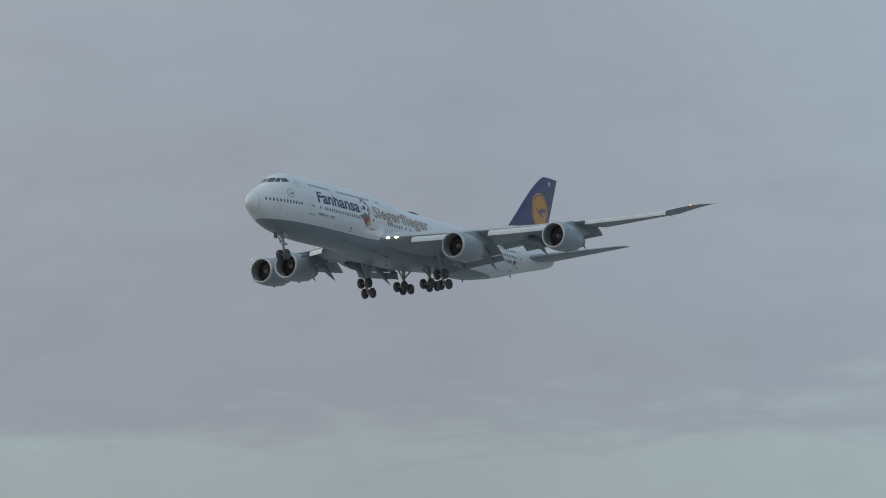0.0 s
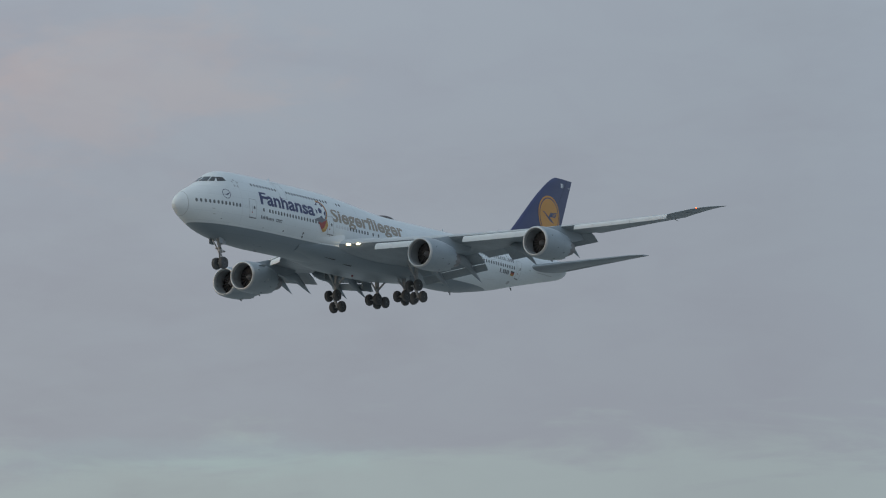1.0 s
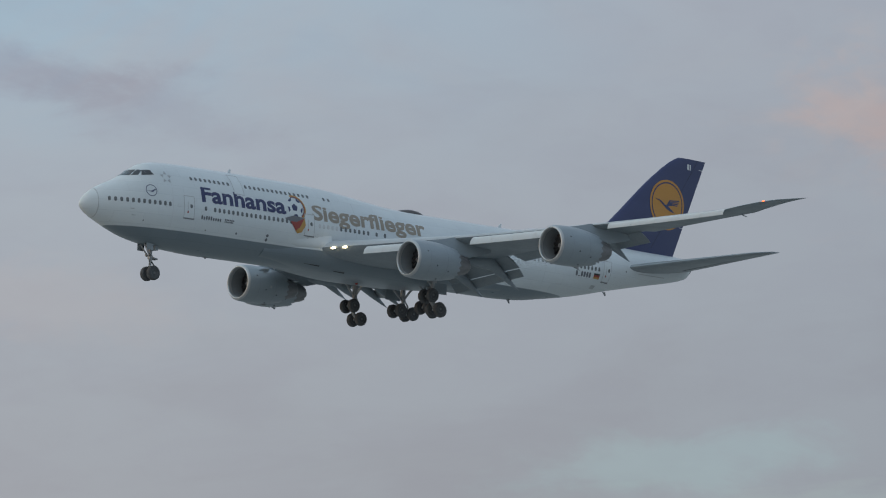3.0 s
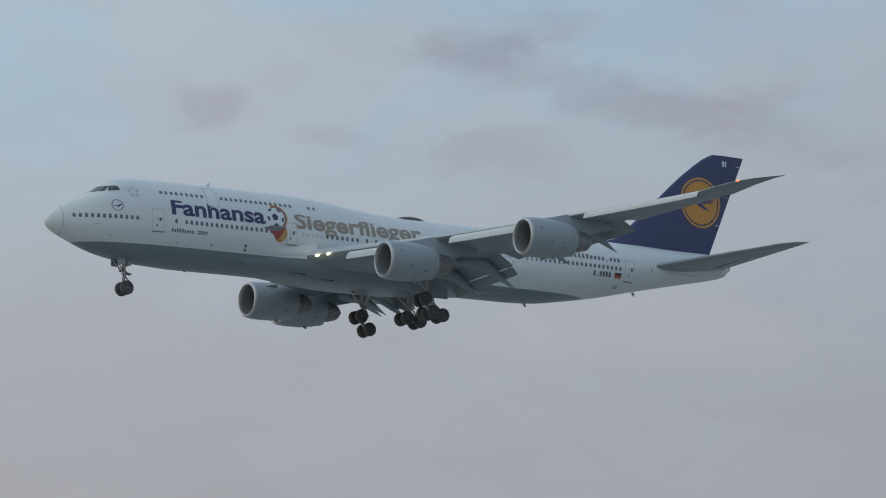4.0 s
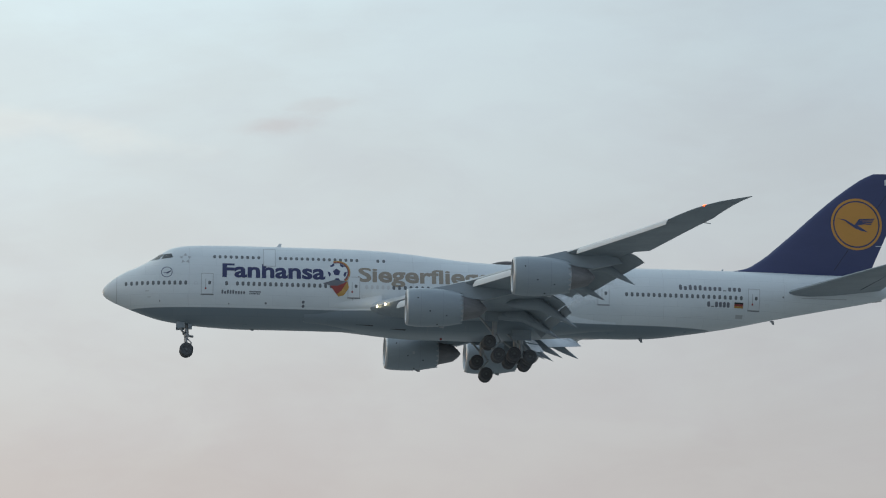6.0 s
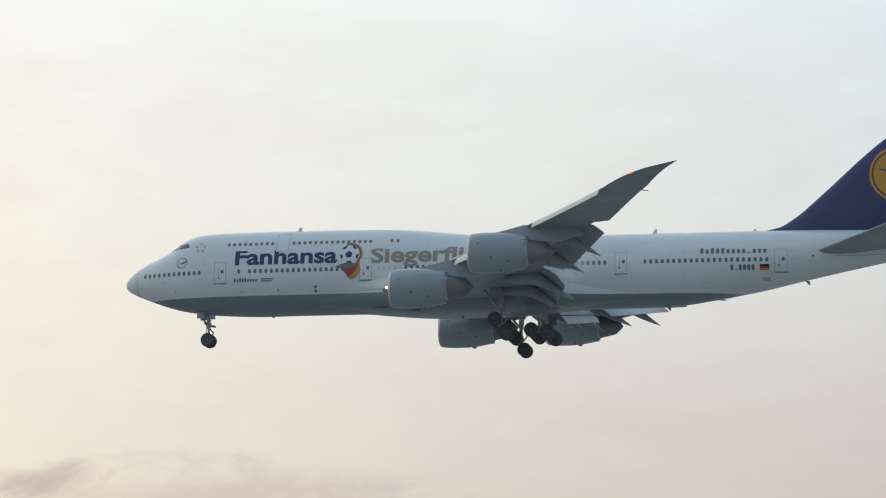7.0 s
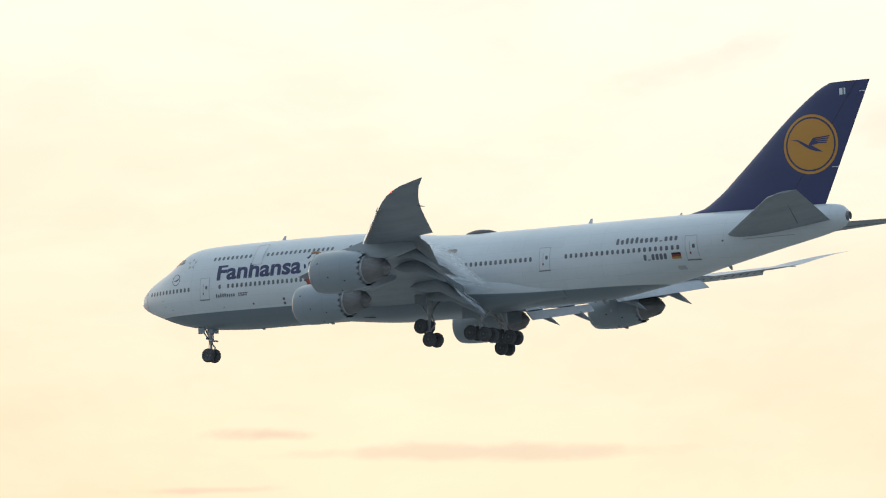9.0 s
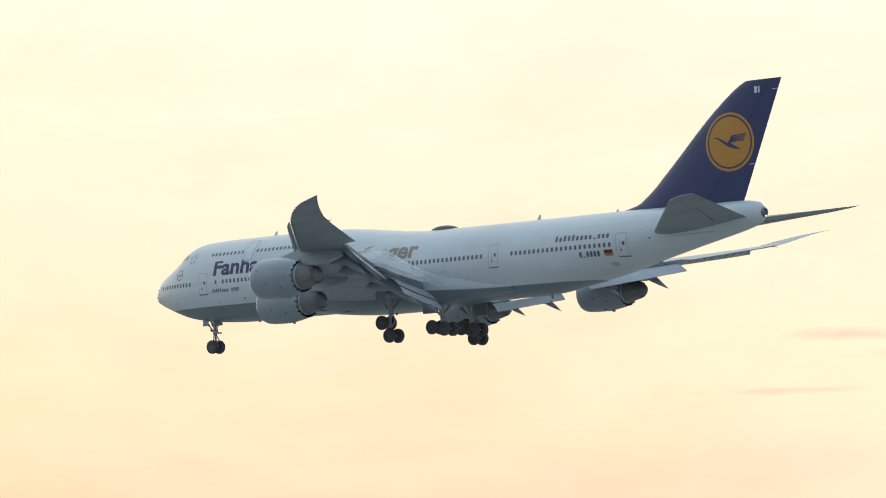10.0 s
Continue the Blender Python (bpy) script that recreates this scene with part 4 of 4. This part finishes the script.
def build_vapour(parent):
    """Condensation that streams off the upper side of each inner wing."""
    mist = vapour_material()
    for s in (-1, 1):
        for k in range(6):
            lift, n, q = 0.45 + 0.34 * k, 14, 12
            verts, faces, uvs = [], [], []
            for i in range(n + 1):
                u = i / n
                for j in range(q + 1):
                    v = j / q
                    y = 3.4 + (14.2 - 0.7 * k) * v
                    p = te_point(y, 0.80)
                    x = p.x - 2.6 + (7.2 - 0.35 * k) * u
                    drop = 0.0 if u < 0.45 else 3.2 * (u - 0.45) ** 1.3
                    z = p.z + lift * (0.55 + 0.45 * u) - drop + 0.15 * math.sin(5 * v + 2 * k) + 0.1 * math.sin(7 * u + k)
                    verts.append((x, s * y, z))
                    uvs.append((u, v))
            for i in range(n):
                for j in range(q):
                    a = i * (q + 1) + j
                    faces.append((a, a + 1, a + q + 2, a + q + 1))
            me = mesh_of("vapour_wisp", verts, faces, [mist])
            layer = me.uv_layers.new(name="flow")
            for lp in me.loops:
                layer.data[lp.index].uv = uvs[lp.vertex_index]
            ob = child("vapour_wisp", me, parent, "thin white condensation streaming off the wing")
            tagged(ob, kind="stuff")


def build_root_glove(parent, s):
    """White fillet that swells from the hull into the wing root."""
    rings = []
    for k in range(17):
        u = k / 16
        x = 20.6 + 5.1 * u
        zc = -0.72 - 0.28 * u
        up, down = 0.25 + 1.15 * u, 0.12 + 0.4 * u
        ring = [(x, s * (side(x, zc + up) - 0.35), zc + up)]
        for v in (1.0, 0.8, 0.6, 0.4, 0.2, 0.0, -0.3, -0.6, -0.85, -1.0):
            z = zc + v * (up if v > 0 else down)
            swell = (0.5 + 0.5 * math.cos(math.pi * v)) if v > 0 else math.sqrt(1 - v * v)
            ring.append((x, s * (side(x, z) - 0.02 + 0.62 * u ** 1.7 * swell), z))
        ring.append((x, s * (side(x, zc - down) - 0.35), zc - down))
        rings.append(ring)
    return solid("wing_root_fairing", loft(rings), WHITE, parent, "white wing root fairing", deg=60)


# ---- tail ----
def foil_surface(sections, n=12):
    """sections: (le, te, thickness ratio, place(x, h)) lofted."""
    rings = []
    for le, te, th, place in sections:
        c = te - le
        def half(u):
            return 5 * th * c * (0.2969 * math.sqrt(u) - 0.126 * u - 0.3516 * u**2 + 0.2843 * u**3 - 0.1036 * u**4)
        us = [(1 - math.cos(math.pi * k / n)) / 2 for k in range(n + 1)]
        ring = [place(le + u * c, half(u) + 0.004) for u in reversed(us)] + [place(le + u * c, -half(u) - 0.004) for u in us[1:]]
        rings.append(ring)
    return loft(rings)


def fin_le(z):
    return interp([(3.85, 57.6), (4.35, 60.2), (4.9, 61.2), (5.6, 62.2), (7.0, 63.8), (13.4, 71.5), (13.85, 72.5)], z, 1)


def fin_te(z):
    return 72.1 + (z - 4.3) * (76.3 - 72.1) / 9.57


def fin_half(x, z):
    le, te = fin_le(z), fin_te(z)
    u = min(max((x - le) / (te - le), 0.0), 1.0)
    th = 0.10 if z > 5.5 else 0.10
    c = min(te - le, 10.0)
    return 5 * th * c * (0.2969 * math.sqrt(u) - 0.126 * u - 0.3516 * u**2 + 0.2843 * u**3 - 0.1036 * u**4) + 0.004


def build_fin(parent):
    zs = [3.5, 3.85, 4.1, 4.35, 4.6, 4.9, 5.3, 5.8, 6.5, 7.5, 8.5, 9.5, 10.5, 11.5, 12.5, 13.2, 13.6, 13.85]
    n = 16
    rings = []
    us = [(1 - math.cos(math.pi * k / n)) / 2 for k in range(n + 1)]
    for z in zs:
        le, te = fin_le(z), fin_te(z)
        ring = [(le + u * (te - le), fin_half(le + u * (te - le), z), z) for u in reversed(us)] + [(le + u * (te - le), -fin_half(le + u * (te - le), z), z) for u in us[1:]]
        rings.append(ring)
    me = sharp(fix_normals(mesh_of("tail_fin", *loft(rings), [BLUE])), 45)
    fin = child("tail_fin", me, parent, "dark blue tail fin with a gold round emblem")
    for s in (-1, 1):
        onfin = lambda x, z, off: Vector((x, s * (fin_half(x, z) + off), z))
        cx, cz = 70.8, 8.9
        em = child("fin_emblem", decal_mesh("fin_emblem", [disc(cx, cz, 2.12, 48)], GOLD, s, 0.02, 0.5, onfin), fin, "gold disc with a plain blue bird shape")
        child("fin_ring", decal_mesh("fin_ring", arc_band(cx, cz, 2.26, 2.48, 0, 360, 48), GOLD, s, 0.02, 0.5, onfin), em)
        bird = [[(cx - 1.85, cz + 0.50), (cx - 1.1, cz + 0.42), (cx - 0.2, cz - 0.08), (cx - 0.1, cz - 0.42), (cx - 0.6, cz - 0.1), (cx - 1.15, cz + 0.3)],
                [(cx - 0.2, cz - 0.08), (cx + 0.1, cz - 0.1), (cx + 1.15, cz - 0.72), (cx + 0.5, cz - 0.62), (cx - 0.1, cz - 0.42)],
                [(cx - 0.2, cz - 0.08), (cx + 0.25, cz + 0.5), (cx + 0.75, cz + 0.02), (cx + 0.1, cz - 0.1)]]
        for k in range(4):
            bird.append([(cx + 0.25 + 0.12 * k, cz + 0.5 - 0.12 * k), (cx + 1.75 - 0.1 * k, cz + 0.62 - 0.18 * k), (cx + 1.75 - 0.1 * k, cz + 0.52 - 0.18 * k), (cx + 0.33 + 0.12 * k, cz + 0.4 - 0.12 * k)])
        child("emblem_bird", decal_mesh("emblem_bird", bird, BLUE, s, 0.035, 0.5, onfin), em)
        child("fin_code_bars", decal_mesh("fin_code_bars", [rect(73.55, 73.85, 12.75, 13.3), rect(73.95, 74.1, 12.75, 13.3)], SLAT, s, 0.02, 0.5, onfin), fin)
        for z in (6.85, 12.9):
            child("rudder_hinge", decal_mesh("rudder_hinge", [rect(fin_te(z) - 0.55, fin_te(z) - 0.02, z, z + 0.06)], SLAT, s, 0.02, 0.5, onfin), fin)
        seam = [[(fin_le(4.4) * 0.3 + fin_te(4.4) * 0.7, 4.4), (fin_le(4.4) * 0.3 + fin_te(4.4) * 0.7 + 0.05, 4.4),
                 (fin_le(13.7) * 0.3 + fin_te(13.7) * 0.7 + 0.05, 13.7), (fin_le(13.7) * 0.3 + fin_te(13.7) * 0.7, 13.7)]]
        child("rudder_seam", decal_mesh("rudder_seam", seam, BLACK, s, 0.012, 0.5, onfin), fin)
    return fin


def build_stabilizer(parent, s):
    def place(y):
        z = 2.0 + 0.158 * (y - 1.6)
        mid = 68.3 + (y - 2.0) * 0.65
        return lambda x, h: (x, s * y, z + 0.08 + h + (x - mid) * 0.085)
    sec = []
    for y in (0.6, 1.6, 3, 5, 7, 9, 10.3, 10.8, 11.08):
        le = 63.6 + (y - 2.0) * 1.045
        te = 73.1 + (y - 2.0) * 0.265
        if y > 10.3:
            le += (y - 10.3) * 1.1
        sec.append((le, te, 0.09, place(y)))
    st = solid("stabilizer", foil_surface(sec), WING_GREY, parent, "grey tailplane", 40)
    for lift in (-1, 1):
        ends = [(70.7, 2.6, 0.245), (73.9, 10.4, 0.085)]
        pts = [(x, s * y, 2.0 + 0.158 * (y - 1.6) + 0.08 + (x - 68.3 - (y - 2.0) * 0.65) * 0.085 + lift * h) for x, y, h in ends]
        solid("elevator_seam", tube(pts[0], pts[1], 0.035, 0.025, 6), BLACK, st)
    return st


def build_tail_end(fus):
    solid("exhaust_pipe", lathe([(73.8, 0.42), (74.12, 0.37), (74.17, 0.3), (74.0, 0.26)], 20), DARKMETAL, fus, m=Matrix.Translation((0, 0, 2.76)))
    solid("tail_lamp", lathe([(74.4, 0.01), (74.42, 0.05), (74.5, 0.055), (74.54, 0.01)], 10), TAILLAMP, fus, m=Matrix.Translation((-0.36, 0, 2.44)))


WHEEL = {}        # meshes shared by alike pieces


# ---- engines ----
def build_engine(parent, s, x, y, z):
    m = Matrix.Translation((x, s * y, z)) @ Matrix.Rotation(radians(1.2 * s), 4, "Z")
    outer = [(0.0, 1.47), (-0.0, 1.50), (0.03, 1.55), (0.12, 1.62), (0.35, 1.69), (0.8, 1.735), (1.6, 1.76), (2.6, 1.74), (3.5, 1.66), (4.2, 1.545), (4.65, 1.45)]
    n = 108
    rings = []
    for a, r in outer:
        rings.append([(a, r * math.cos(2 * math.pi * k / n), r * math.sin(2 * math.pi * k / n)) for k in range(n)])
    # saw-toothed nozzle edge, eighteen teeth
    tooth = [4.8 + 0.30 * math.sin(math.pi * (k % 6) / 6) for k in range(n)]
    rings.append([(tooth[k], (1.42 - 0.06 * (tooth[k] - 4.8)) * math.cos(2 * math.pi * k / n), (1.42 - 0.06 * (tooth[k] - 4.8)) * math.sin(2 * math.pi * k / n)) for k in range(n)])
    rings.append([(tooth[k] - 0.03, 1.36 * math.cos(2 * math.pi * k / n), 1.36 * math.sin(2 * math.pi * k / n)) for k in range(n)])
    rings.append([(4.3, 1.36 * math.cos(2 * math.pi * k / n), 1.36 * math.sin(2 * math.pi * k / n)) for k in range(n)])
    verts, faces = loft(rings, cap0=False, cap1=False)
    nac = child("engine", sharp(fix_normals(mesh_of("engine", verts, faces, [NACELLE])), 30), parent, "grey engine nacelle with a saw-toothed nozzle", m)
    lip = [(0.2, 1.659), (0.12, 1.628), (0.04, 1.567), (0.0, 1.51), (-0.012, 1.475), (0.005, 1.44), (0.06, 1.40), (0.2, 1.365), (0.38, 1.35)]
    child("inlet_lip", fix_normals(mesh_of("inlet_lip", *lathe_open(lip, 56), [LIP])), nac, "bare metal inlet lip")
    child("inlet_duct", fix_normals(mesh_of("inlet_duct", *lathe_open([(0.36, 1.35), (0.8, 1.33), (1.5, 1.36), (1.75, 1.37)], 48), [paint("inlet_liner_grey", (0.24, 0.255, 0.27), 0.55)])), nac)
    solid("fan_disc", lathe([(1.72, 1.36), (1.74, 0.4), (1.8, 0.01)], 40), BLACK, nac)
    # eighteen curved blades
    if "blade" not in WHEEL:
        ring = []
        for r, sw, ch in ((0.36, 0.0, 0.26), (0.8, 0.04, 0.4), (1.15, 0.1, 0.5), (1.33, 0.16, 0.52)):
            tw = 0.22 + 0.12 * r
            for e in (-0.5, 0.5):
                aa = e * tw + 0.1 * (r - 0.8) ** 2
                ring.append((1.48 + sw + e * ch * 0.35, r * math.cos(aa), r * math.sin(aa)))
        back = [(p[0] + 0.03, p[1], p[2]) for p in ring]
        fs = [(0, 1, 3, 2), (2, 3, 5, 4), (4, 5, 7, 6), (8, 10, 11, 9), (10, 12, 13, 11), (12, 14, 15, 13), (0, 2, 10, 8), (2, 4, 12, 10), (4, 6, 14, 12),
              (1, 9, 11, 3), (3, 11, 13, 5), (5, 13, 15, 7), (6, 7, 15, 14), (0, 8, 9, 1)]
        WHEEL["blade"] = fix_normals(mesh_of("fan_blade", ring + back, fs, [FANBLADE]))
    for k in range(18):
        child("fan_blade", WHEEL["blade"], nac, m=Matrix.Rotation(2 * math.pi * k / 18, 4, "X"))
    solid("spinner", lathe([(0.98, 0.001), (1.02, 0.09), (1.15, 0.2), (1.35, 0.31), (1.55, 0.38)], 28), paint("spinner_grey", (0.16, 0.16, 0.17), 0.4), nac, "grey spinner cone")
    # core cowl with small teeth, plug
    nn = 48
    core = []
    for a, r in ((4.0, 1.22), (4.6, 1.20), (5.2, 1.10), (5.8, 0.96), (6.5, 0.80)):
        core.append([(a, r * math.cos(2 * math.pi * k / nn), r * math.sin(2 * math.pi * k / nn)) for k in range(nn)])
    core.append([(6.72 + 0.05 * math.cos(2 * math.pi * k / 4), 0.72 * math.cos(2 * math.pi * k / nn), 0.72 * math.sin(2 * math.pi * k / nn)) for k in range(nn)])
    core.append([(6.6, 0.68 * math.cos(2 * math.pi * k / nn), 0.68 * math.sin(2 * math.pi * k / nn)) for k in range(nn)])
    solid("core_cowl", loft(core, cap0=False, cap1=False), COWL, nac, "dark metal core nozzle")
    solid("exhaust_plug", lathe([(6.3, 0.70), (6.75, 0.64), (7.05, 0.42), (7.35, 0.05)], 24), COWL, nac)
    child("nozzle_ring", fix_normals(mesh_of("nozzle_ring", *lathe_open([(4.55, 1.225), (4.6, 1.245), (5.1, 1.16), (5.14, 1.12)], 48), [LIP])), nac, "bright metal ring inside the nozzle")
    solid("drain_mast", loft([[(2.9, -0.02, -1.70), (3.25, -0.05, -1.70), (3.45, 0, -1.68), (3.25, 0.05, -1.70)], [(3.2, -0.01, -1.86), (3.35, -0.02, -1.86), (3.45, 0, -1.86), (3.35, 0.02, -1.86)]]), STEEL, nac)
    for a in (1.7, 2.2, 2.7, 3.1):
        solid("cowl_latch", block(a - 0.09, a + 0.09, -0.05, 0.05, -1.765, -1.70, 0.015), STEEL, nac)
    badge = [[(a, (1.752 + h) * math.cos(radians(90 + s * 100) + e), (1.752 + h) * math.sin(radians(90 + s * 100) + e)) for a, e in ((2.55, -0.07), (2.75, -0.07), (2.75, 0.07), (2.55, 0.07))] for h in (-0.03, 0.006)]
    solid("cowl_badge", loft(badge), LINEGREY, nac)
    for a, r in ((1.28, 1.756), (3.3, 1.688)):
        child("cowl_seam", mesh_of("cowl_seam", *lathe_open([(a, r + 0.001), (a + 0.03, r + 0.001)], 64), [COWLSEAM]), nac)
    for ang, a in ((200, 2.1), (215, 3.6), (160, 1.0), (250, 2.8), (-20, 2.1), (-35, 3.6)):
        rr = 1.745 if a < 3 else 1.66
        t = radians(ang)
        m2 = Matrix.Translation((a, rr * math.cos(t), rr * math.sin(t))) @ Matrix.Rotation(t - math.pi / 2, 4, "X")
        solid("cowl_vent", lathe([(-0.03, 0.07), (0.012, 0.07), (0.018, 0.05)], 12, "z"), BLACK, nac, m=m2)
    t = radians(90 + s * 48)
    solid("nacelle_strake", loft([[(a, (1.74 + h) * math.cos(t + e), (1.74 + h) * math.sin(t + e)) for a, h in ((1.2, -0.05), (1.9, 0.3), (2.5, 0.36), (2.6, -0.05))]
                                  for e in (-0.012, 0.012)]), NACELLE, nac)
    # pylon in the wing's space
    le = wing_le(y)
    yy = s * y
    pts_top = [(x + 1.6, z + 1.66), (x + 3.2, z + 1.95), (le + 0.2, wing_z(y) + 0.15), (le + 2.5, wing_z(y) + 0.1), (le + 5.0, wing_z(y) - 0.25)]
    pts_low = [(x + 1.7, z + 1.5), (x + 3.2, z + 1.45), (x + 5.2, z + 0.95), (x + 7.0, z + 0.75), (x + 9.8, wing_z(y) - 0.75)]
    rings = []
    for (xa, za), (xb, zb), w in zip(pts_top, pts_low, (0.05, 0.3, 0.46, 0.46, 0.05)):
        rings.append([(xa, yy - w * 0.6, za), (xa, yy + w * 0.6, za), (xb, yy + w, zb), (xb, yy - w, zb)])
    py = solid("engine_pylon", loft(rings), NACELLE, parent, "grey engine pylon", 50)
    return nac


def lathe_open(profile, n=40):
    rings = [[(a, r * math.cos(2 * math.pi * k / n), r * math.sin(2 * math.pi * k / n)) for k in range(n)] for a, r in profile]
    return loft(rings, cap0=False, cap1=False)


# ---- landing gear ----


def wheel(parent, x, y, z, r=0.64, w=0.46, outside=-1):
    if "tyre" not in WHEEL:
        h = w / 2
        tyre = [(-h * 0.8, r * 0.53), (-h, r * 0.62), (-h * 1.02, r * 0.78), (-h * 0.88, r * 0.92), (-h * 0.6, r * 0.985), (-h * 0.3, r * 1.0), (-h * 0.27, r * 0.985), (-h * 0.22, r * 1.0),
                (h * 0.22, r * 1.0), (h * 0.27, r * 0.985), (h * 0.3, r * 1.0), (h * 0.6, r * 0.985), (h * 0.88, r * 0.92), (h * 1.02, r * 0.78), (h, r * 0.62), (h * 0.8, r * 0.53)]
        WHEEL["tyre"] = sharp(fix_normals(mesh_of("wheel", *lathe(tyre, 32, "y"), [TYRE])), 50)
        rim = [(-h * 0.8, 0.001), (-h * 0.92, r * 0.16), (-h * 0.6, r * 0.2), (-h * 0.5, r * 0.42), (-h * 0.86, r * 0.5), (-h * 0.8, r * 0.54),
               (h * 0.8, r * 0.54), (h * 0.86, r * 0.5), (h * 0.5, r * 0.42), (h * 0.6, r * 0.2), (h * 0.92, r * 0.16), (h * 0.8, 0.001)]
        WHEEL["rim"] = sharp(fix_normals(mesh_of("wheel_rim", *lathe(rim, 24, "y"), [HUB])), 40)
    t = child("wheel", WHEEL["tyre"], parent, "black tyre on a grey rim", Matrix.Translation((x, y, z)))
    child("wheel_rim", WHEEL["rim"], t)
    return t


def build_nose_gear(parent):
    x, zt, za = 7.85, -2.2, -4.78
    g = solid("nose_gear", joined([tube((x - 0.05, 0, zt), (x, 0, -3.7), 0.17), tube((x, 0, -3.6), (x + 0.02, 0, za), 0.11), tube((x + 0.02, -0.5, za), (x + 0.02, 0.5, za), 0.09)]), STEEL, parent, "grey nose gear leg")
    solid("drag_brace", joined([tube((x - 0.9, -0.3, zt - 0.1), (x - 0.02, -0.1, -3.5), 0.07), tube((x - 0.9, 0.3, zt - 0.1), (x - 0.02, 0.1, -3.5), 0.07)]), STEEL, g)
    solid("torque_link", joined([tube((x + 0.12, 0, -3.7), (x + 0.48, 0, -4.1), 0.06), tube((x + 0.48, 0, -4.1), (x + 0.12, 0, -4.55), 0.06)]), STEEL, g)
    solid("steering_actuator", joined([tube((x + 0.1, -0.28, -3.42), (x + 0.62, -0.2, -3.5), 0.075, n=8), tube((x + 0.1, 0.28, -3.42), (x + 0.62, 0.2, -3.5), 0.075, n=8),
                                       tube((x + 0.6, -0.24, -3.5), (x + 0.6, 0.24, -3.5), 0.06, n=8)]), STEEL, g)
    solid("gear_hose", joined([tube((x + 0.16, 0.1, -2.6), (x + 0.2, 0.12, -3.4), 0.03, n=6), tube((x - 0.16, -0.1, -3.55), (x - 0.2, -0.06, -4.5), 0.03, n=6)]), TYRE, g)
    solid("light_bar", joined([tube((x - 0.2, -0.34, -3.2), (x - 0.2, 0.34, -3.2), 0.04, n=8)]), STEEL, g)
    solid("aft_gear_door", block(x + 0.12, x + 0.5, -0.5, 0.5, -2.75, -2.2), NACELLE, g, "grey aft gear door")
    solid("steering_collar", joined([lathe([(-3.55, 0.2), (-3.5, 0.24), (-3.25, 0.24), (-3.2, 0.2)], 18, "z")]), STEEL, g, m=Matrix.Translation((x, 0, 0)))
    for sy in (-1, 1):
        solid("taxi_lamp", lathe([(-0.1, 0.1), (-0.02, 0.13), (0.1, 0.1)], 14), HUB, g, m=Matrix.Translation((x - 0.25, sy * 0.22, -3.2)))
        wheel(g, x + 0.02, sy * 0.46, za)
        solid("gear_door", block(x - 0.95, x - 0.2, sy * 0.66 - 0.03, sy * 0.66 + 0.03, -2.80, -2.15), NACELLE, g, "grey gear door")
    return g


def build_main_gear(parent, s, x, y, ztop, zax, tilt, lean, name, door):
    """Four-wheel bogie; tilt is the bogie's pitch, positive with the front wheels up."""
    c = Vector((x, s * y, zax))
    top = Vector((x - 0.15 + lean, s * (y - 0.1), ztop))
    piston = top.lerp(c, 0.55)
    geo = [tube(top, piston, 0.24, n=16), tube(piston, c, 0.16, n=16)]
    ca, sa = math.cos(radians(tilt)), math.sin(radians(tilt))

    def ax(d):
        return Vector((c.x + d * ca, c.y, c.z - d * sa))
    geo.append(tube(ax(-0.78), ax(0.78), 0.16, n=12))
    for d in (-0.735, 0.735):
        p = ax(d)
        geo.append(tube((p.x, p.y - 0.6, p.z), (p.x, p.y + 0.6, p.z), 0.1))
    g = solid(name, joined(geo), STEEL, parent, "grey main gear leg with a tilted four-wheel bogie")
    solid("side_brace", tube(top + Vector((0.3, -s * 1.5, 0.1)), piston, 0.11), STEEL, g)
    solid("drag_brace", tube(top + Vector((-1.7, 0, 0.0)), piston + Vector((0, 0, -0.1)), 0.1), STEEL, g)
    solid("torque_link", joined([tube(piston + Vector((0.22, 0, 0)), piston.lerp(c, 0.5) + Vector((0.62, 0, 0)), 0.07), tube(piston.lerp(c, 0.5) + Vector((0.62, 0, 0)), c + Vector((0.15, 0, 0.1)), 0.07)]), STEEL, g)
    for d in (-0.735, 0.735):
        for sy in (-0.56, 0.56):
            p = ax(d)
            wheel(g, p.x, p.y + sy, p.z)
    if door:
        x0, x1, y0, zt, zb = door
        solid("gear_door", block(x0, x1, s * y0 - 0.04, s * y0 + 0.04, zb, zt, 0.03), WING_GREY, g, "grey gear door hanging open")
    return g


def build_airliner():
    jet = new("airliner")
    tagged(jet, "white four-engined double-deck airliner with blue tail landing, gear down", "airplane")
    fus = build_fuselage(jet)
    build_windows(fus)
    build_doors(fus)
    build_cockpit(fus)
    build_livery(fus)
    build_antennas(fus)
    build_tail_end(fus)
    build_belly_detail(build_fairing(jet))
    build_vapour(jet)
    for s in (-1, 1):
        build_wing(jet, s)
        build_root_glove(jet, s)
        build_stabilizer(jet, s)
        build_engine(jet, s, 27.2, 11.95, -2.37)
        build_engine(jet, s, 35.83, 21.1, -0.99)
    build_fin(jet)
    build_nose_gear(jet)
    for s in (-1, 1):
        build_main_gear(jet, s, 35.85, 5.5, -1.6, -4.88, 53, 0.3, "wing_gear", (35.0, 36.2, 6.35, -1.6, -2.45))
        build_main_gear(jet, s, 38.85, 1.92, -2.4, -4.86, 8, 0.0, "body_gear", (37.8, 39.6, 3.25, -2.6, -3.6))
    return jet


airliner = build_airliner()


def motions():
    walk(airliner, [(t, pose(x, y, z, bank, 1.5, 0)) for t, x, y, z, bank in PLANE_ROWS])


motions()
